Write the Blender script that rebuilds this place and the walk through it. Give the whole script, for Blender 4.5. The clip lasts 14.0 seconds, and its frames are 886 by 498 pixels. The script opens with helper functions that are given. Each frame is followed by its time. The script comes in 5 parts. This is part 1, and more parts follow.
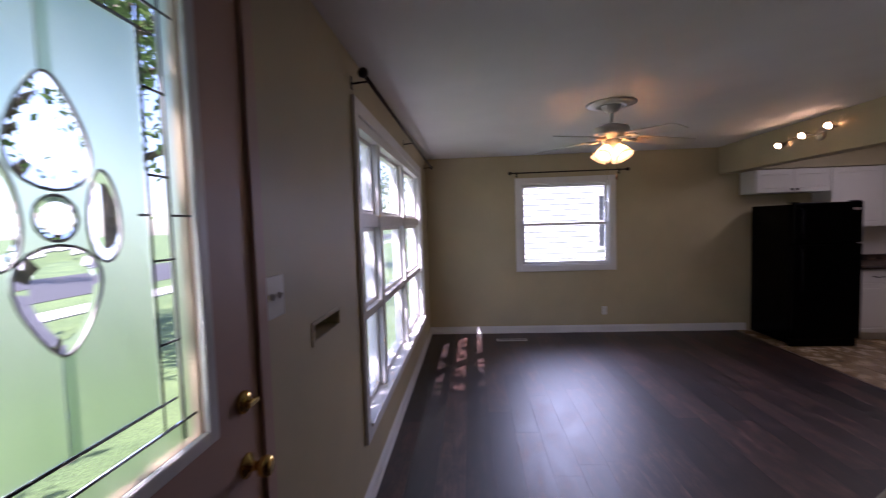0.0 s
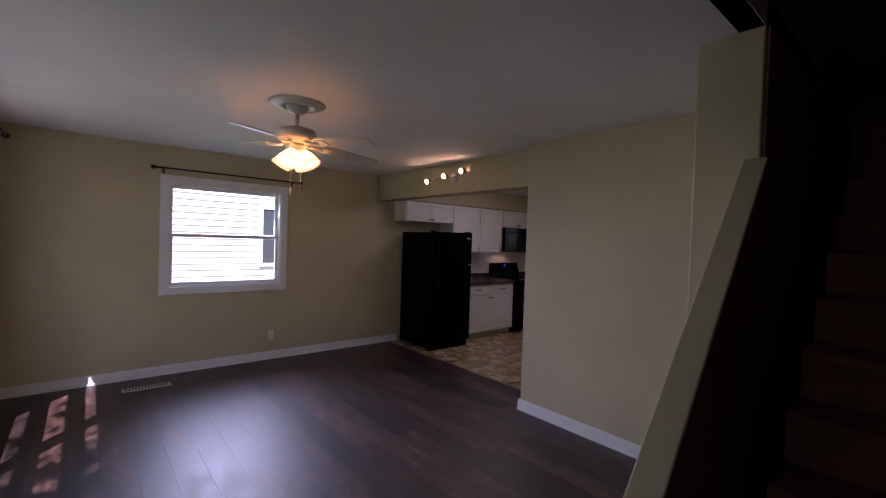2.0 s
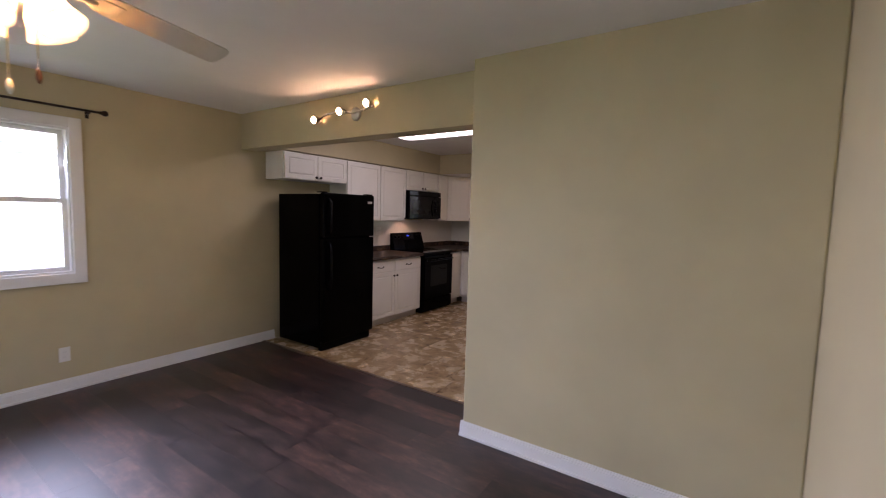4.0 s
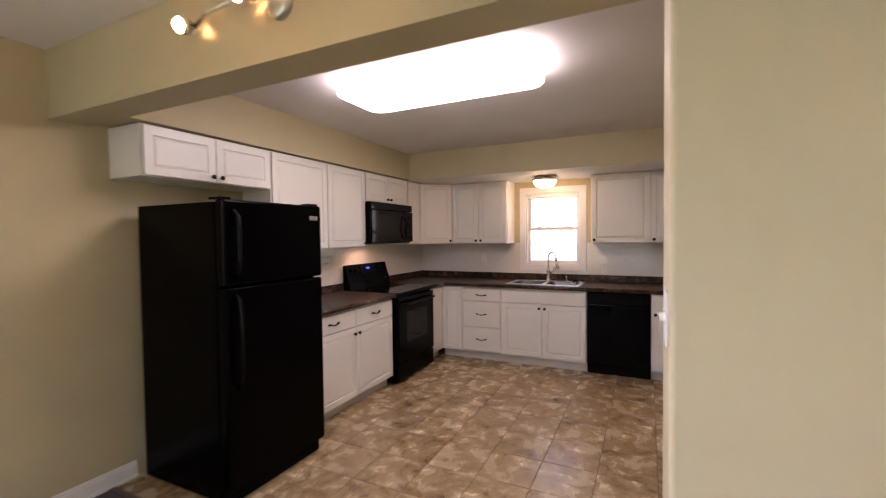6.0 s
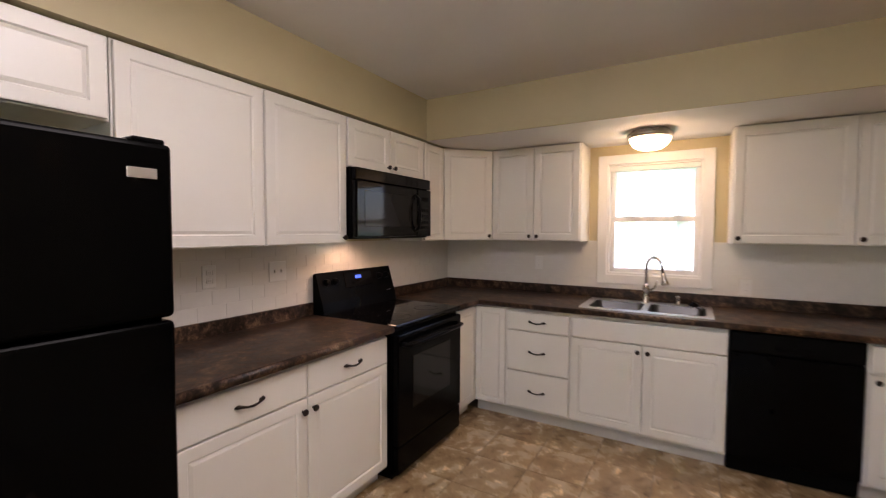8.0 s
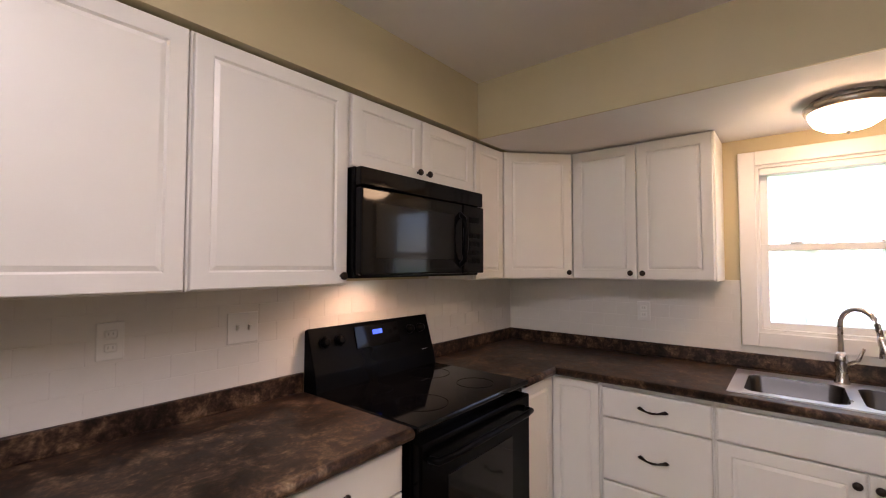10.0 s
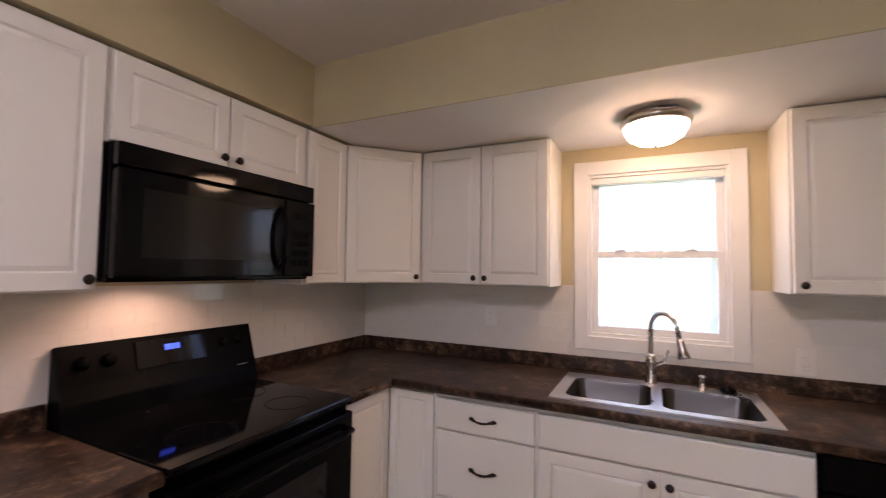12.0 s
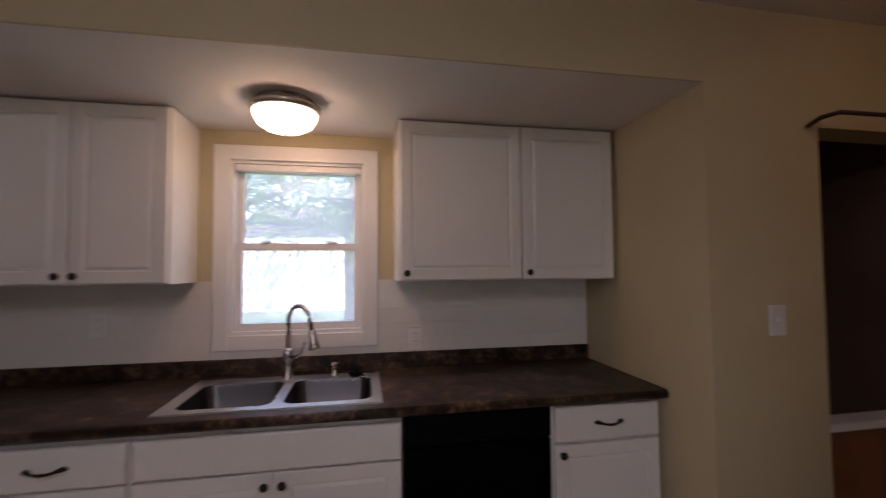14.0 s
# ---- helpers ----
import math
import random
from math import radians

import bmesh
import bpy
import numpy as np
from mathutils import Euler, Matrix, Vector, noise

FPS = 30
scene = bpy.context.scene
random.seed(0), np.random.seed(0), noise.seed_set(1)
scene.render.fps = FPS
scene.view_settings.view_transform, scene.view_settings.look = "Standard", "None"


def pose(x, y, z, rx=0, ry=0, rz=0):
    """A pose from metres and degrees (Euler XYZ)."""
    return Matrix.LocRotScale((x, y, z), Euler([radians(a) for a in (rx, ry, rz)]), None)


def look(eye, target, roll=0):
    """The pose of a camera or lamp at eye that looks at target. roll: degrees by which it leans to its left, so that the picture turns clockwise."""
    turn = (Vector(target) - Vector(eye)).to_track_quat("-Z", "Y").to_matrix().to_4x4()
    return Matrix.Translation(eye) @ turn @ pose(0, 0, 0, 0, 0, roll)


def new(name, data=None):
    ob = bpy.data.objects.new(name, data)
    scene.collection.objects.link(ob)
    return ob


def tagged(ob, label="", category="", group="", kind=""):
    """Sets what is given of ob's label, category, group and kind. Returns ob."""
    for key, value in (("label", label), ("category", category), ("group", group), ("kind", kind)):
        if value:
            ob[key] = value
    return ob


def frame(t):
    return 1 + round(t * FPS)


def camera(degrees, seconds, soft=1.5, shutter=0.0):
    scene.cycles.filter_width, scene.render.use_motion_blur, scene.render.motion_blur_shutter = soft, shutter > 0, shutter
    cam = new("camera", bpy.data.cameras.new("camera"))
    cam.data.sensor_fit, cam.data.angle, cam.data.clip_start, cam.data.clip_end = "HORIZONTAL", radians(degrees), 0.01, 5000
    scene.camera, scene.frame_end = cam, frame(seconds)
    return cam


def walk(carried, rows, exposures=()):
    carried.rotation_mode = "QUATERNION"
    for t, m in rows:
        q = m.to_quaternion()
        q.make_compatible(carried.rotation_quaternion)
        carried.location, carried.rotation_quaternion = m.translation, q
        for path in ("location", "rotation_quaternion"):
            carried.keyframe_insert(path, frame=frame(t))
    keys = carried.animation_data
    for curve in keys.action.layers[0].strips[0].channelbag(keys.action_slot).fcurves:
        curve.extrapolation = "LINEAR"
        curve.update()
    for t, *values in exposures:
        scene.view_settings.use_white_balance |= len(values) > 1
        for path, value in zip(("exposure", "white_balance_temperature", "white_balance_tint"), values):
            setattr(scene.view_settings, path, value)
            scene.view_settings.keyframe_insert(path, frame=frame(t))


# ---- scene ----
cam = camera(92.3, 14.0, 1.1, 0.4)
EXPO = [(0.0, 1.66, 5810, 43), (0.5, 1.16, 5810, 43), (1.0, 1.21, 5810, 43), (1.5, 1.36, 5810, 43), (2.0, 1.56, 5860, 44), (2.5, 2.05, 5960, 44), (3.0, 2.40, 6110, 41), (3.5, 2.55, 6160, 38), (6.0, 3.51, 6510, 35), (6.5, 3.56, 6450, 29), (7.0, 3.61, 6450, 28),
        (8.5, 3.57, 6450, 28), (11.0, 3.82, 6200, 33), (11.5, 3.77, 6150, 34), (12.5, 3.26, 6150, 37), (13.5, 2.71, 6050, 36), (14.0, 2.46, 6050, 39)]
PATH = [
    (0, (0.539, 0.296, 1.567), (0.404, 2.288, 1.451), -1.8),
    (0.5, (0.519, 0.473, 1.562), (0.779, 2.451, 1.417), -2.7),
    (1, (0.546, 0.661, 1.575), (1.13, 2.571, 1.462), -0.9),
    (1.5, (0.532, 0.783, 1.55), (1.594, 2.475, 1.46), -0.2),
    (2, (0.546, 0.851, 1.559), (1.835, 2.38, 1.519), 1.9),
    (2.5, (0.639, 0.971, 1.566), (2.004, 2.426, 1.416), -1.7),
    (3, (0.834, 1.231, 1.568), (2.209, 2.682, 1.518), 0.3),
    (3.5, (1.031, 1.576, 1.538), (2.595, 2.812, 1.378), 1.6),
    (6, (2.721, 3.427, 1.469), (4.522, 4.294, 1.409), -0.7),
    (6.5, (3.136, 3.632, 1.48), (5.0, 4.354, 1.423), -0.7),
    (7, (3.548, 3.879, 1.478), (5.405, 4.621, 1.461), 0.1),
    (7.5, (3.941, 4.083, 1.473), (5.779, 4.868, 1.388), -1.4),
    (8, (4.347, 4.204, 1.452), (6.069, 5.217, 1.366), 0.2),
    (8.5, (4.646, 4.369, 1.451), (6.284, 5.516, 1.437), 0.4),
    (11, (5.421, 4.707, 1.449), (6.966, 5.974, 1.548), -0.1),
    (11.5, (5.496, 4.59, 1.467), (7.172, 5.677, 1.551), 0.6),
    (12, (5.546, 4.494, 1.453), (7.339, 5.374, 1.549), 0.8),
    (12.5, (5.565, 4.411, 1.456), (7.463, 5.037, 1.544), 0.2),
    (13, (5.593, 4.324, 1.442), (7.549, 4.728, 1.545), 0.2),
    (13.5, (5.634, 4.235, 1.41), (7.628, 4.33, 1.536), 0.4),
    (14, (5.727, 4.158, 1.436), (7.691, 3.786, 1.522), -0.4),
]
walk(cam, [(t, look(eye, target, roll)) for t, eye, target, roll in PATH], EXPO)

# ---- light ----
SUN_EL, SUN_AZ = 57.0, 219.0   # elevation; compass-like angle of the sun, from +y clockwise
world = bpy.data.worlds.new("world")
scene.world = world
world.use_nodes = True
wn = world.node_tree
bg = wn.nodes["Background"]
sky = wn.nodes.new("ShaderNodeTexSky")
sky.sky_type = "NISHITA"
sky.sun_disc = False
sky.sun_elevation = radians(SUN_EL)
sky.sun_rotation = radians(SUN_AZ)
wn.links.new(sky.outputs["Color"], bg.inputs["Color"])
bg.inputs["Strength"].default_value = 0.15
sun = new("sun", bpy.data.lights.new("sun", "SUN"))
sun.data.energy, sun.data.angle, sun.data.color = 5.0, radians(0.5), (1.0, 0.95, 0.87)
sun_dir = Vector((math.sin(radians(SUN_AZ)) * math.cos(radians(SUN_EL)), math.cos(radians(SUN_AZ)) * math.cos(radians(SUN_EL)), math.sin(radians(SUN_EL))))
sun.matrix_world = look(tuple(sun_dir * 30), (0, 0, 0))

# daylight coming in through the side window
daylight = new("window_daylight", bpy.data.lights.new("window_daylight", "AREA"))
daylight.data.shape, daylight.data.size, daylight.data.size_y = "RECTANGLE", 1.19, 1.13
daylight.data.energy, daylight.data.color, daylight.data.spread = 7.0, (0.74, 0.84, 1.0), radians(85)
daylight.matrix_world = look((1.84, 6.45, 1.5175), (2.5, 0.0, -1.6))

# the lit lamp under the microwave
hood = new("hood_spot", bpy.data.lights.new("hood_spot", "SPOT"))
hood.data.energy, hood.data.color, hood.data.spot_size, hood.data.spot_blend, hood.data.shadow_soft_size = 0.44, (1.0, 0.64, 0.40), radians(135), 0.6, 0.03
hood.matrix_world = look((6.50, 6.06, 1.392), (6.50, 6.20, 1.0))

# plan, in metres
W, N, E = -0.08, 6.30, 8.00          # inner faces: front wall, long side wall, sink wall
DIV, DIV2, JAMB = 3.87, 4.05, 3.388   # dividing wall between living room and kitchen, and the end of it
CL, CK, HEAD = 2.48, 2.44, 2.118    # ceilings, underside of the header
SOF, SOFN, SOFE = 2.138, 5.967, 7.095  # soffit: underside, faces
DIVW = 3.69                          # living room face of the dividing wall, proud of the header
STUB, SIDE = 2.89, 7.10              # wall at the counter's end, wall with the doorway
SOUTH = -1.0
STUBX, STUBS, STUBN = 2.66, 1.362, 1.614   # short wall at the foot of the divider, beside the stairs
T = 0.16


# ---- materials ----
def nodes_of(name):
    m = bpy.data.materials.new(name)
    m.use_nodes = True
    return m, m.node_tree, m.node_tree.nodes["Principled BSDF"]


def noise_tex(nt, scale, detail=4.0, vec=None, rough=0.55):
    n = nt.nodes.new("ShaderNodeTexNoise")
    n.inputs["Scale"].default_value, n.inputs["Detail"].default_value, n.inputs["Roughness"].default_value = scale, detail, rough
    if vec is None:
        vec = nt.nodes.new("ShaderNodeTexCoord").outputs["Object"]
    nt.links.new(vec, n.inputs["Vector"])
    return n


def ramp(nt, fac, stops):
    r = nt.nodes.new("ShaderNodeValToRGB")
    while len(r.color_ramp.elements) < len(stops):
        r.color_ramp.elements.new(0.5)
    for e, (p, c) in zip(r.color_ramp.elements, stops):
        e.position, e.color = p, (*c, 1)
    nt.links.new(fac, r.inputs["Fac"])
    return r


def bump(nt, bsdf, height, strength, distance=0.002):
    b = nt.nodes.new("ShaderNodeBump")
    b.inputs["Strength"].default_value, b.inputs["Distance"].default_value = strength, distance
    nt.links.new(height, b.inputs["Height"])
    nt.links.new(b.outputs["Normal"], bsdf.inputs["Normal"])


def scaled(c, k):
    return tuple(min(1.0, v * k) for v in c)


def paint(name, colour, rough=0.5, metal=0.0, vary=0.06, scale=3.0, grain=180.0, relief=0.08, spec=0.5):
    m, nt, b = nodes_of(name)
    big, fine = noise_tex(nt, scale), noise_tex(nt, grain, 2.0)
    col = ramp(nt, big.outputs["Fac"], [(0.3, scaled(colour, 1 - vary)), (0.7, scaled(colour, 1 + vary))])
    nt.links.new(col.outputs["Color"], b.inputs["Base Color"])
    rr = ramp(nt, big.outputs["Fac"], [(0.25, (rough * 0.85,) * 3), (0.75, (min(1, rough * 1.15),) * 3)])
    nt.links.new(rr.outputs["Color"], b.inputs["Roughness"])
    b.inputs["Metallic"].default_value = metal
    b.inputs["Specular IOR Level"].default_value = spec
    if relief:
        bump(nt, b, fine.outputs["Fac"], relief)
    return m


def glow(name, colour, strength):
    m, nt, b = nodes_of(name)
    b.inputs["Base Color"].default_value = (*colour, 1)
    b.inputs["Emission Color"].default_value = (*colour, 1)
    b.inputs["Emission Strength"].default_value = strength
    b.inputs["Roughness"].default_value = 0.3
    return m


def shade_mat(name, colour, strength):
    m, nt, b = nodes_of(name)
    b.inputs["Base Color"].default_value = (*colour, 1)
    b.inputs["Emission Color"].default_value = (1.0, 0.74, 0.42, 1)
    b.inputs["Emission Strength"].default_value = strength
    b.inputs["Roughness"].default_value = 0.3
    tl, mx = nt.nodes.new("ShaderNodeBsdfTranslucent"), nt.nodes.new("ShaderNodeMixShader")
    tl.inputs["Color"].default_value = (*colour, 1)
    mx.inputs[0].default_value = 0.55
    nt.links.new(b.outputs[0], mx.inputs[1])
    nt.links.new(tl.outputs[0], mx.inputs[2])
    nt.links.new(mx.outputs[0], nt.nodes["Material Output"].inputs["Surface"])
    return m


def glass_mat(name, rough=0.0, tint=(1, 1, 1)):
    m, nt, b = nodes_of(name)
    b.inputs["Base Color"].default_value = (*tint, 1)
    b.inputs["Transmission Weight"].default_value = 1.0
    b.inputs["Roughness"].default_value = rough
    b.inputs["IOR"].default_value = 1.45
    if rough:
        n = noise_tex(nt, 25.0, 3.0)
        bump(nt, b, n.outputs["Fac"], 0.25, 0.004)
    return m


def pane_mat(name, tint, gloss, haze=0.0):
    m = bpy.data.materials.new(name)
    m.use_nodes = True
    nt = m.node_tree
    nt.nodes.remove(nt.nodes["Principled BSDF"])
    tr, gs, mx = nt.nodes.new("ShaderNodeBsdfTransparent"), nt.nodes.new("ShaderNodeBsdfGlossy"), nt.nodes.new("ShaderNodeMixShader")
    tr.inputs["Color"].default_value = (*tint, 1)
    gs.inputs["Roughness"].default_value = 0.02
    mx.inputs[0].default_value = gloss
    nt.links.new(tr.outputs[0], mx.inputs[1])
    nt.links.new(gs.outputs[0], mx.inputs[2])
    # haze: a pale translucent veil that imitates an overexposed view outside
    if haze:
        tl, veil = nt.nodes.new("ShaderNodeBsdfTranslucent"), nt.nodes.new("ShaderNodeMixShader")
        tl.inputs["Color"].default_value = (0.85, 0.88, 0.90, 1)
        veil.inputs[0].default_value = haze
        nt.links.new(tr.outputs[0], veil.inputs[1])
        nt.links.new(tl.outputs[0], veil.inputs[2])
        nt.links.new(veil.outputs[0], mx.inputs[1])
    nt.links.new(mx.outputs[0], nt.nodes["Material Output"].inputs["Surface"])
    return m


def plank_mat():
    m, nt, b = nodes_of("dark_wood_plank")
    info = nt.nodes.new("ShaderNodeObjectInfo")
    tc = nt.nodes.new("ShaderNodeTexCoord")
    off = nt.nodes.new("ShaderNodeVectorMath")
    off.operation = "MULTIPLY_ADD"
    off.inputs[1].default_value = (20.0, 2.6, 3.0)
    nt.links.new(tc.outputs["Object"], off.inputs[0])
    sc = nt.nodes.new("ShaderNodeMath")
    sc.operation = "MULTIPLY"
    sc.inputs[1].default_value = 57.0
    nt.links.new(info.outputs["Random"], sc.inputs[0])
    nt.links.new(sc.outputs[0], off.inputs[2])
    grain = noise_tex(nt, 1.0, 6.0, off.outputs[0], 0.65)
    soft = nt.nodes.new("ShaderNodeVectorMath")
    soft.operation = "MULTIPLY_ADD"
    soft.inputs[1].default_value = (11.0, 5.0, 3.0)
    nt.links.new(tc.outputs["Object"], soft.inputs[0])
    nt.links.new(sc.outputs[0], soft.inputs[2])
    blot = noise_tex(nt, 1.0, 6.0, soft.outputs[0], 0.66)
    blot.inputs["Distortion"].default_value = 0.25
    c1 = ramp(nt, grain.outputs["Fac"], [(0.30, (0.015, 0.0095, 0.0085)), (0.52, (0.034, 0.021, 0.018)), (0.74, (0.062, 0.041, 0.034))])
    c2 = ramp(nt, info.outputs["Random"], [(0.0, (0.42, 0.42, 0.46)), (0.35, (0.85, 0.78, 0.78)), (0.65, (1.35, 1.08, 0.98)), (0.85, (1.6, 1.38, 1.3)), (1.0, (2.0, 1.6, 1.45))])
    stain = ramp(nt, blot.outputs["Fac"], [(0.34, (0.32, 0.31, 0.34)), (0.5, (1.0, 0.97, 0.98)), (0.66, (2.0, 1.8, 1.72))])
    mx0 = nt.nodes.new("ShaderNodeMix")
    mx0.data_type, mx0.blend_type = "RGBA", "MULTIPLY"
    mx0.inputs[0].default_value = 1.0
    nt.links.new(c2.outputs["Color"], mx0.inputs[6])
    nt.links.new(stain.outputs["Color"], mx0.inputs[7])
    mx = nt.nodes.new("ShaderNodeMix")
    mx.data_type, mx.blend_type = "RGBA", "MULTIPLY"
    mx.inputs[0].default_value = 1.0
    nt.links.new(c1.outputs["Color"], mx.inputs[6])
    nt.links.new(mx0.outputs[2], mx.inputs[7])
    nt.links.new(mx.outputs[2], b.inputs["Base Color"])
    wear = nt.nodes.new("ShaderNodeMix")
    wear.data_type = "FLOAT"
    wear.inputs[0].default_value = 0.3
    nt.links.new(blot.outputs["Fac"], wear.inputs[2])
    nt.links.new(grain.outputs["Fac"], wear.inputs[3])
    rr = ramp(nt, wear.outputs[0], [(0.36, (0.42,) * 3), (0.64, (0.52,) * 3)])
    nt.links.new(rr.outputs["Color"], b.inputs["Roughness"])
    nt.links.new(rr.outputs["Color"], b.inputs["Coat Roughness"])
    b.inputs["Specular IOR Level"].default_value = 0.35
    b.inputs["Coat Weight"].default_value = 0.5
    b.inputs["Coat IOR"].default_value = 1.5
    bump(nt, b, grain.outputs["Fac"], 0.18)
    return m


def tile_mat():
    m, nt, b = nodes_of("mottled_slate_tile")
    info = nt.nodes.new("ShaderNodeObjectInfo")
    tc = nt.nodes.new("ShaderNodeTexCoord")
    sc = nt.nodes.new("ShaderNodeMath")
    sc.operation = "MULTIPLY"
    sc.inputs[1].default_value = 83.0
    nt.links.new(info.outputs["Random"], sc.inputs[0])
    off = nt.nodes.new("ShaderNodeVectorMath")
    nt.links.new(tc.outputs["Object"], off.inputs[0])
    nt.links.new(sc.outputs[0], off.inputs[1])
    n1 = noise_tex(nt, 5.5, 8.0, off.outputs[0], 0.66)
    n1.inputs["Distortion"].default_value = 0.4
    n2 = noise_tex(nt, 11.0, 6.0, off.outputs[0], 0.62)
    n2.inputs["Distortion"].default_value = 0.5
    c1 = ramp(nt, n1.outputs["Fac"], [(0.34, (0.22, 0.145, 0.078)), (0.46, (0.37, 0.262, 0.150)), (0.55, (0.45, 0.335, 0.20)), (0.72, (0.54, 0.44, 0.30))])
    c2 = ramp(nt, n2.outputs["Fac"], [(0.30, (0.30, 0.26, 0.23)), (0.40, (0.88, 0.86, 0.83)), (0.60, (1.0, 1.0, 1.0)), (0.645, (1.6, 1.65, 1.7)), (0.72, (2.3, 2.4, 2.5))])
    mx = nt.nodes.new("ShaderNodeMix")
    mx.data_type, mx.blend_type = "RGBA", "MULTIPLY"
    mx.inputs[0].default_value = 0.95
    nt.links.new(c1.outputs["Color"], mx.inputs[6])
    nt.links.new(c2.outputs["Color"], mx.inputs[7])
    nt.links.new(mx.outputs[2], b.inputs["Base Color"])
    rr = ramp(nt, n1.outputs["Fac"], [(0.3, (0.20,) * 3), (0.7, (0.32,) * 3)])
    nt.links.new(rr.outputs["Color"], b.inputs["Roughness"])
    bump(nt, b, n2.outputs["Fac"], 0.15)
    return m


def laminate_mat():
    m, nt, b = nodes_of("brown_stone_laminate")
    n1 = noise_tex(nt, 8.0, 8.0, None, 0.7)
    n1.inputs["Distortion"].default_value = 0.7
    n2 = noise_tex(nt, 24.0, 7.0, None, 0.7)
    n2.inputs["Distortion"].default_value = 0.4
    n3 = noise_tex(nt, 110.0, 3.0)
    mixed = nt.nodes.new("ShaderNodeMix")
    mixed.data_type = "FLOAT"
    mixed.inputs[0].default_value = 0.48
    nt.links.new(n1.outputs["Fac"], mixed.inputs[2])
    nt.links.new(n2.outputs["Fac"], mixed.inputs[3])
    c1 = ramp(nt, mixed.outputs[0], [(0.40, (0.006, 0.004, 0.003)), (0.47, (0.024, 0.014, 0.010)), (0.53, (0.070, 0.041, 0.027)), (0.585, (0.150, 0.098, 0.062)), (0.66, (0.27, 0.20, 0.13))])
    c2 = ramp(nt, n3.outputs["Fac"], [(0.34, (0.6, 0.6, 0.6)), (0.66, (1.4, 1.35, 1.3))])
    mx = nt.nodes.new("ShaderNodeMix")
    mx.data_type, mx.blend_type = "RGBA", "MULTIPLY"
    mx.inputs[0].default_value = 0.8
    nt.links.new(c1.outputs["Color"], mx.inputs[6])
    nt.links.new(c2.outputs["Color"], mx.inputs[7])
    nt.links.new(mx.outputs[2], b.inputs["Base Color"])
    rr = ramp(nt, n2.outputs["Fac"], [(0.35, (0.30,) * 3), (0.65, (0.46,) * 3)])
    nt.links.new(rr.outputs["Color"], b.inputs["Roughness"])
    b.inputs["Specular IOR Level"].default_value = 0.25
    bump(nt, b, n3.outputs["Fac"], 0.06)
    return m


def leaf_mat(name, dark, light):
    m, nt, b = nodes_of(name)
    g = nt.nodes.new("ShaderNodeNewGeometry")
    c = ramp(nt, g.outputs["Random Per Island"], [(0.0, dark), (1.0, light)])
    nt.links.new(c.outputs["Color"], b.inputs["Base Color"])
    b.inputs["Roughness"].default_value = 0.6
    tl, mx = nt.nodes.new("ShaderNodeBsdfTranslucent"), nt.nodes.new("ShaderNodeMixShader")
    nt.links.new(c.outputs["Color"], tl.inputs["Color"])
    mx.inputs[0].default_value = 0.5
    nt.links.new(b.outputs[0], mx.inputs[1])
    nt.links.new(tl.outputs[0], mx.inputs[2])
    nt.links.new(mx.outputs[0], nt.nodes["Material Output"].inputs["Surface"])
    return m


def grass_mat():
    m, nt, b = nodes_of("lawn_grass")
    n1, n2 = noise_tex(nt, 0.6, 5.0), noise_tex(nt, 35.0, 5.0)
    c1 = ramp(nt, n1.outputs["Fac"], [(0.3, (0.07, 0.125, 0.04)), (0.7, (0.15, 0.22, 0.075))])
    c2 = ramp(nt, n2.outputs["Fac"], [(0.3, (0.6, 0.6, 0.6)), (0.7, (1.3, 1.3, 1.2))])
    mx = nt.nodes.new("ShaderNodeMix")
    mx.data_type, mx.blend_type = "RGBA", "MULTIPLY"
    mx.inputs[0].default_value = 1.0
    nt.links.new(c1.outputs["Color"], mx.inputs[6])
    nt.links.new(c2.outputs["Color"], mx.inputs[7])
    nt.links.new(mx.outputs[2], b.inputs["Base Color"])
    b.inputs["Roughness"].default_value = 0.85
    bump(nt, b, n2.outputs["Fac"], 0.6, 0.03)
    return m


M_WALL = paint("khaki_wall_paint", (0.51, 0.440, 0.270), 0.58, vary=0.08, scale=1.6, grain=140, relief=0.10)
M_CEIL = paint("white_ceiling_paint", (0.74, 0.72, 0.705), 0.75, vary=0.04, scale=2.0, grain=120, relief=0.16)
M_TRIM = paint("white_trim_paint", (0.76, 0.75, 0.73), 0.35, vary=0.04, relief=0.05)
M_CAB = paint("white_cabinet_paint", (0.76, 0.745, 0.70), 0.32, vary=0.03, scale=2.0, relief=0.03)
M_KICK = paint("toe_kick_board", (0.60, 0.58, 0.54), 0.5, vary=0.08)
M_BLACK = paint("black_appliance_enamel", (0.0012, 0.0012, 0.0013), 0.18, vary=0.2, grain=420, relief=0.05, spec=0.05)
M_GLOSSBLK = paint("black_gloss_glass", (0.003, 0.003, 0.0036), 0.06, vary=0.2, relief=0.0, spec=0.14)
M_SATBLK = paint("black_satin_plastic", (0.002, 0.002, 0.0022), 0.30, vary=0.2, relief=0.04, spec=0.05)
M_DKGLASS = paint("smoked_door_glass", (0.010, 0.0095, 0.009), 0.08, vary=0.1, relief=0.0, spec=0.16)
M_BRONZE = paint("oil_rubbed_bronze", (0.022, 0.016, 0.012), 0.38, 0.7, vary=0.3, relief=0.05)
M_STEEL = paint("brushed_steel", (0.82, 0.82, 0.84), 0.30, 1.0, vary=0.06, grain=300, relief=0.05)
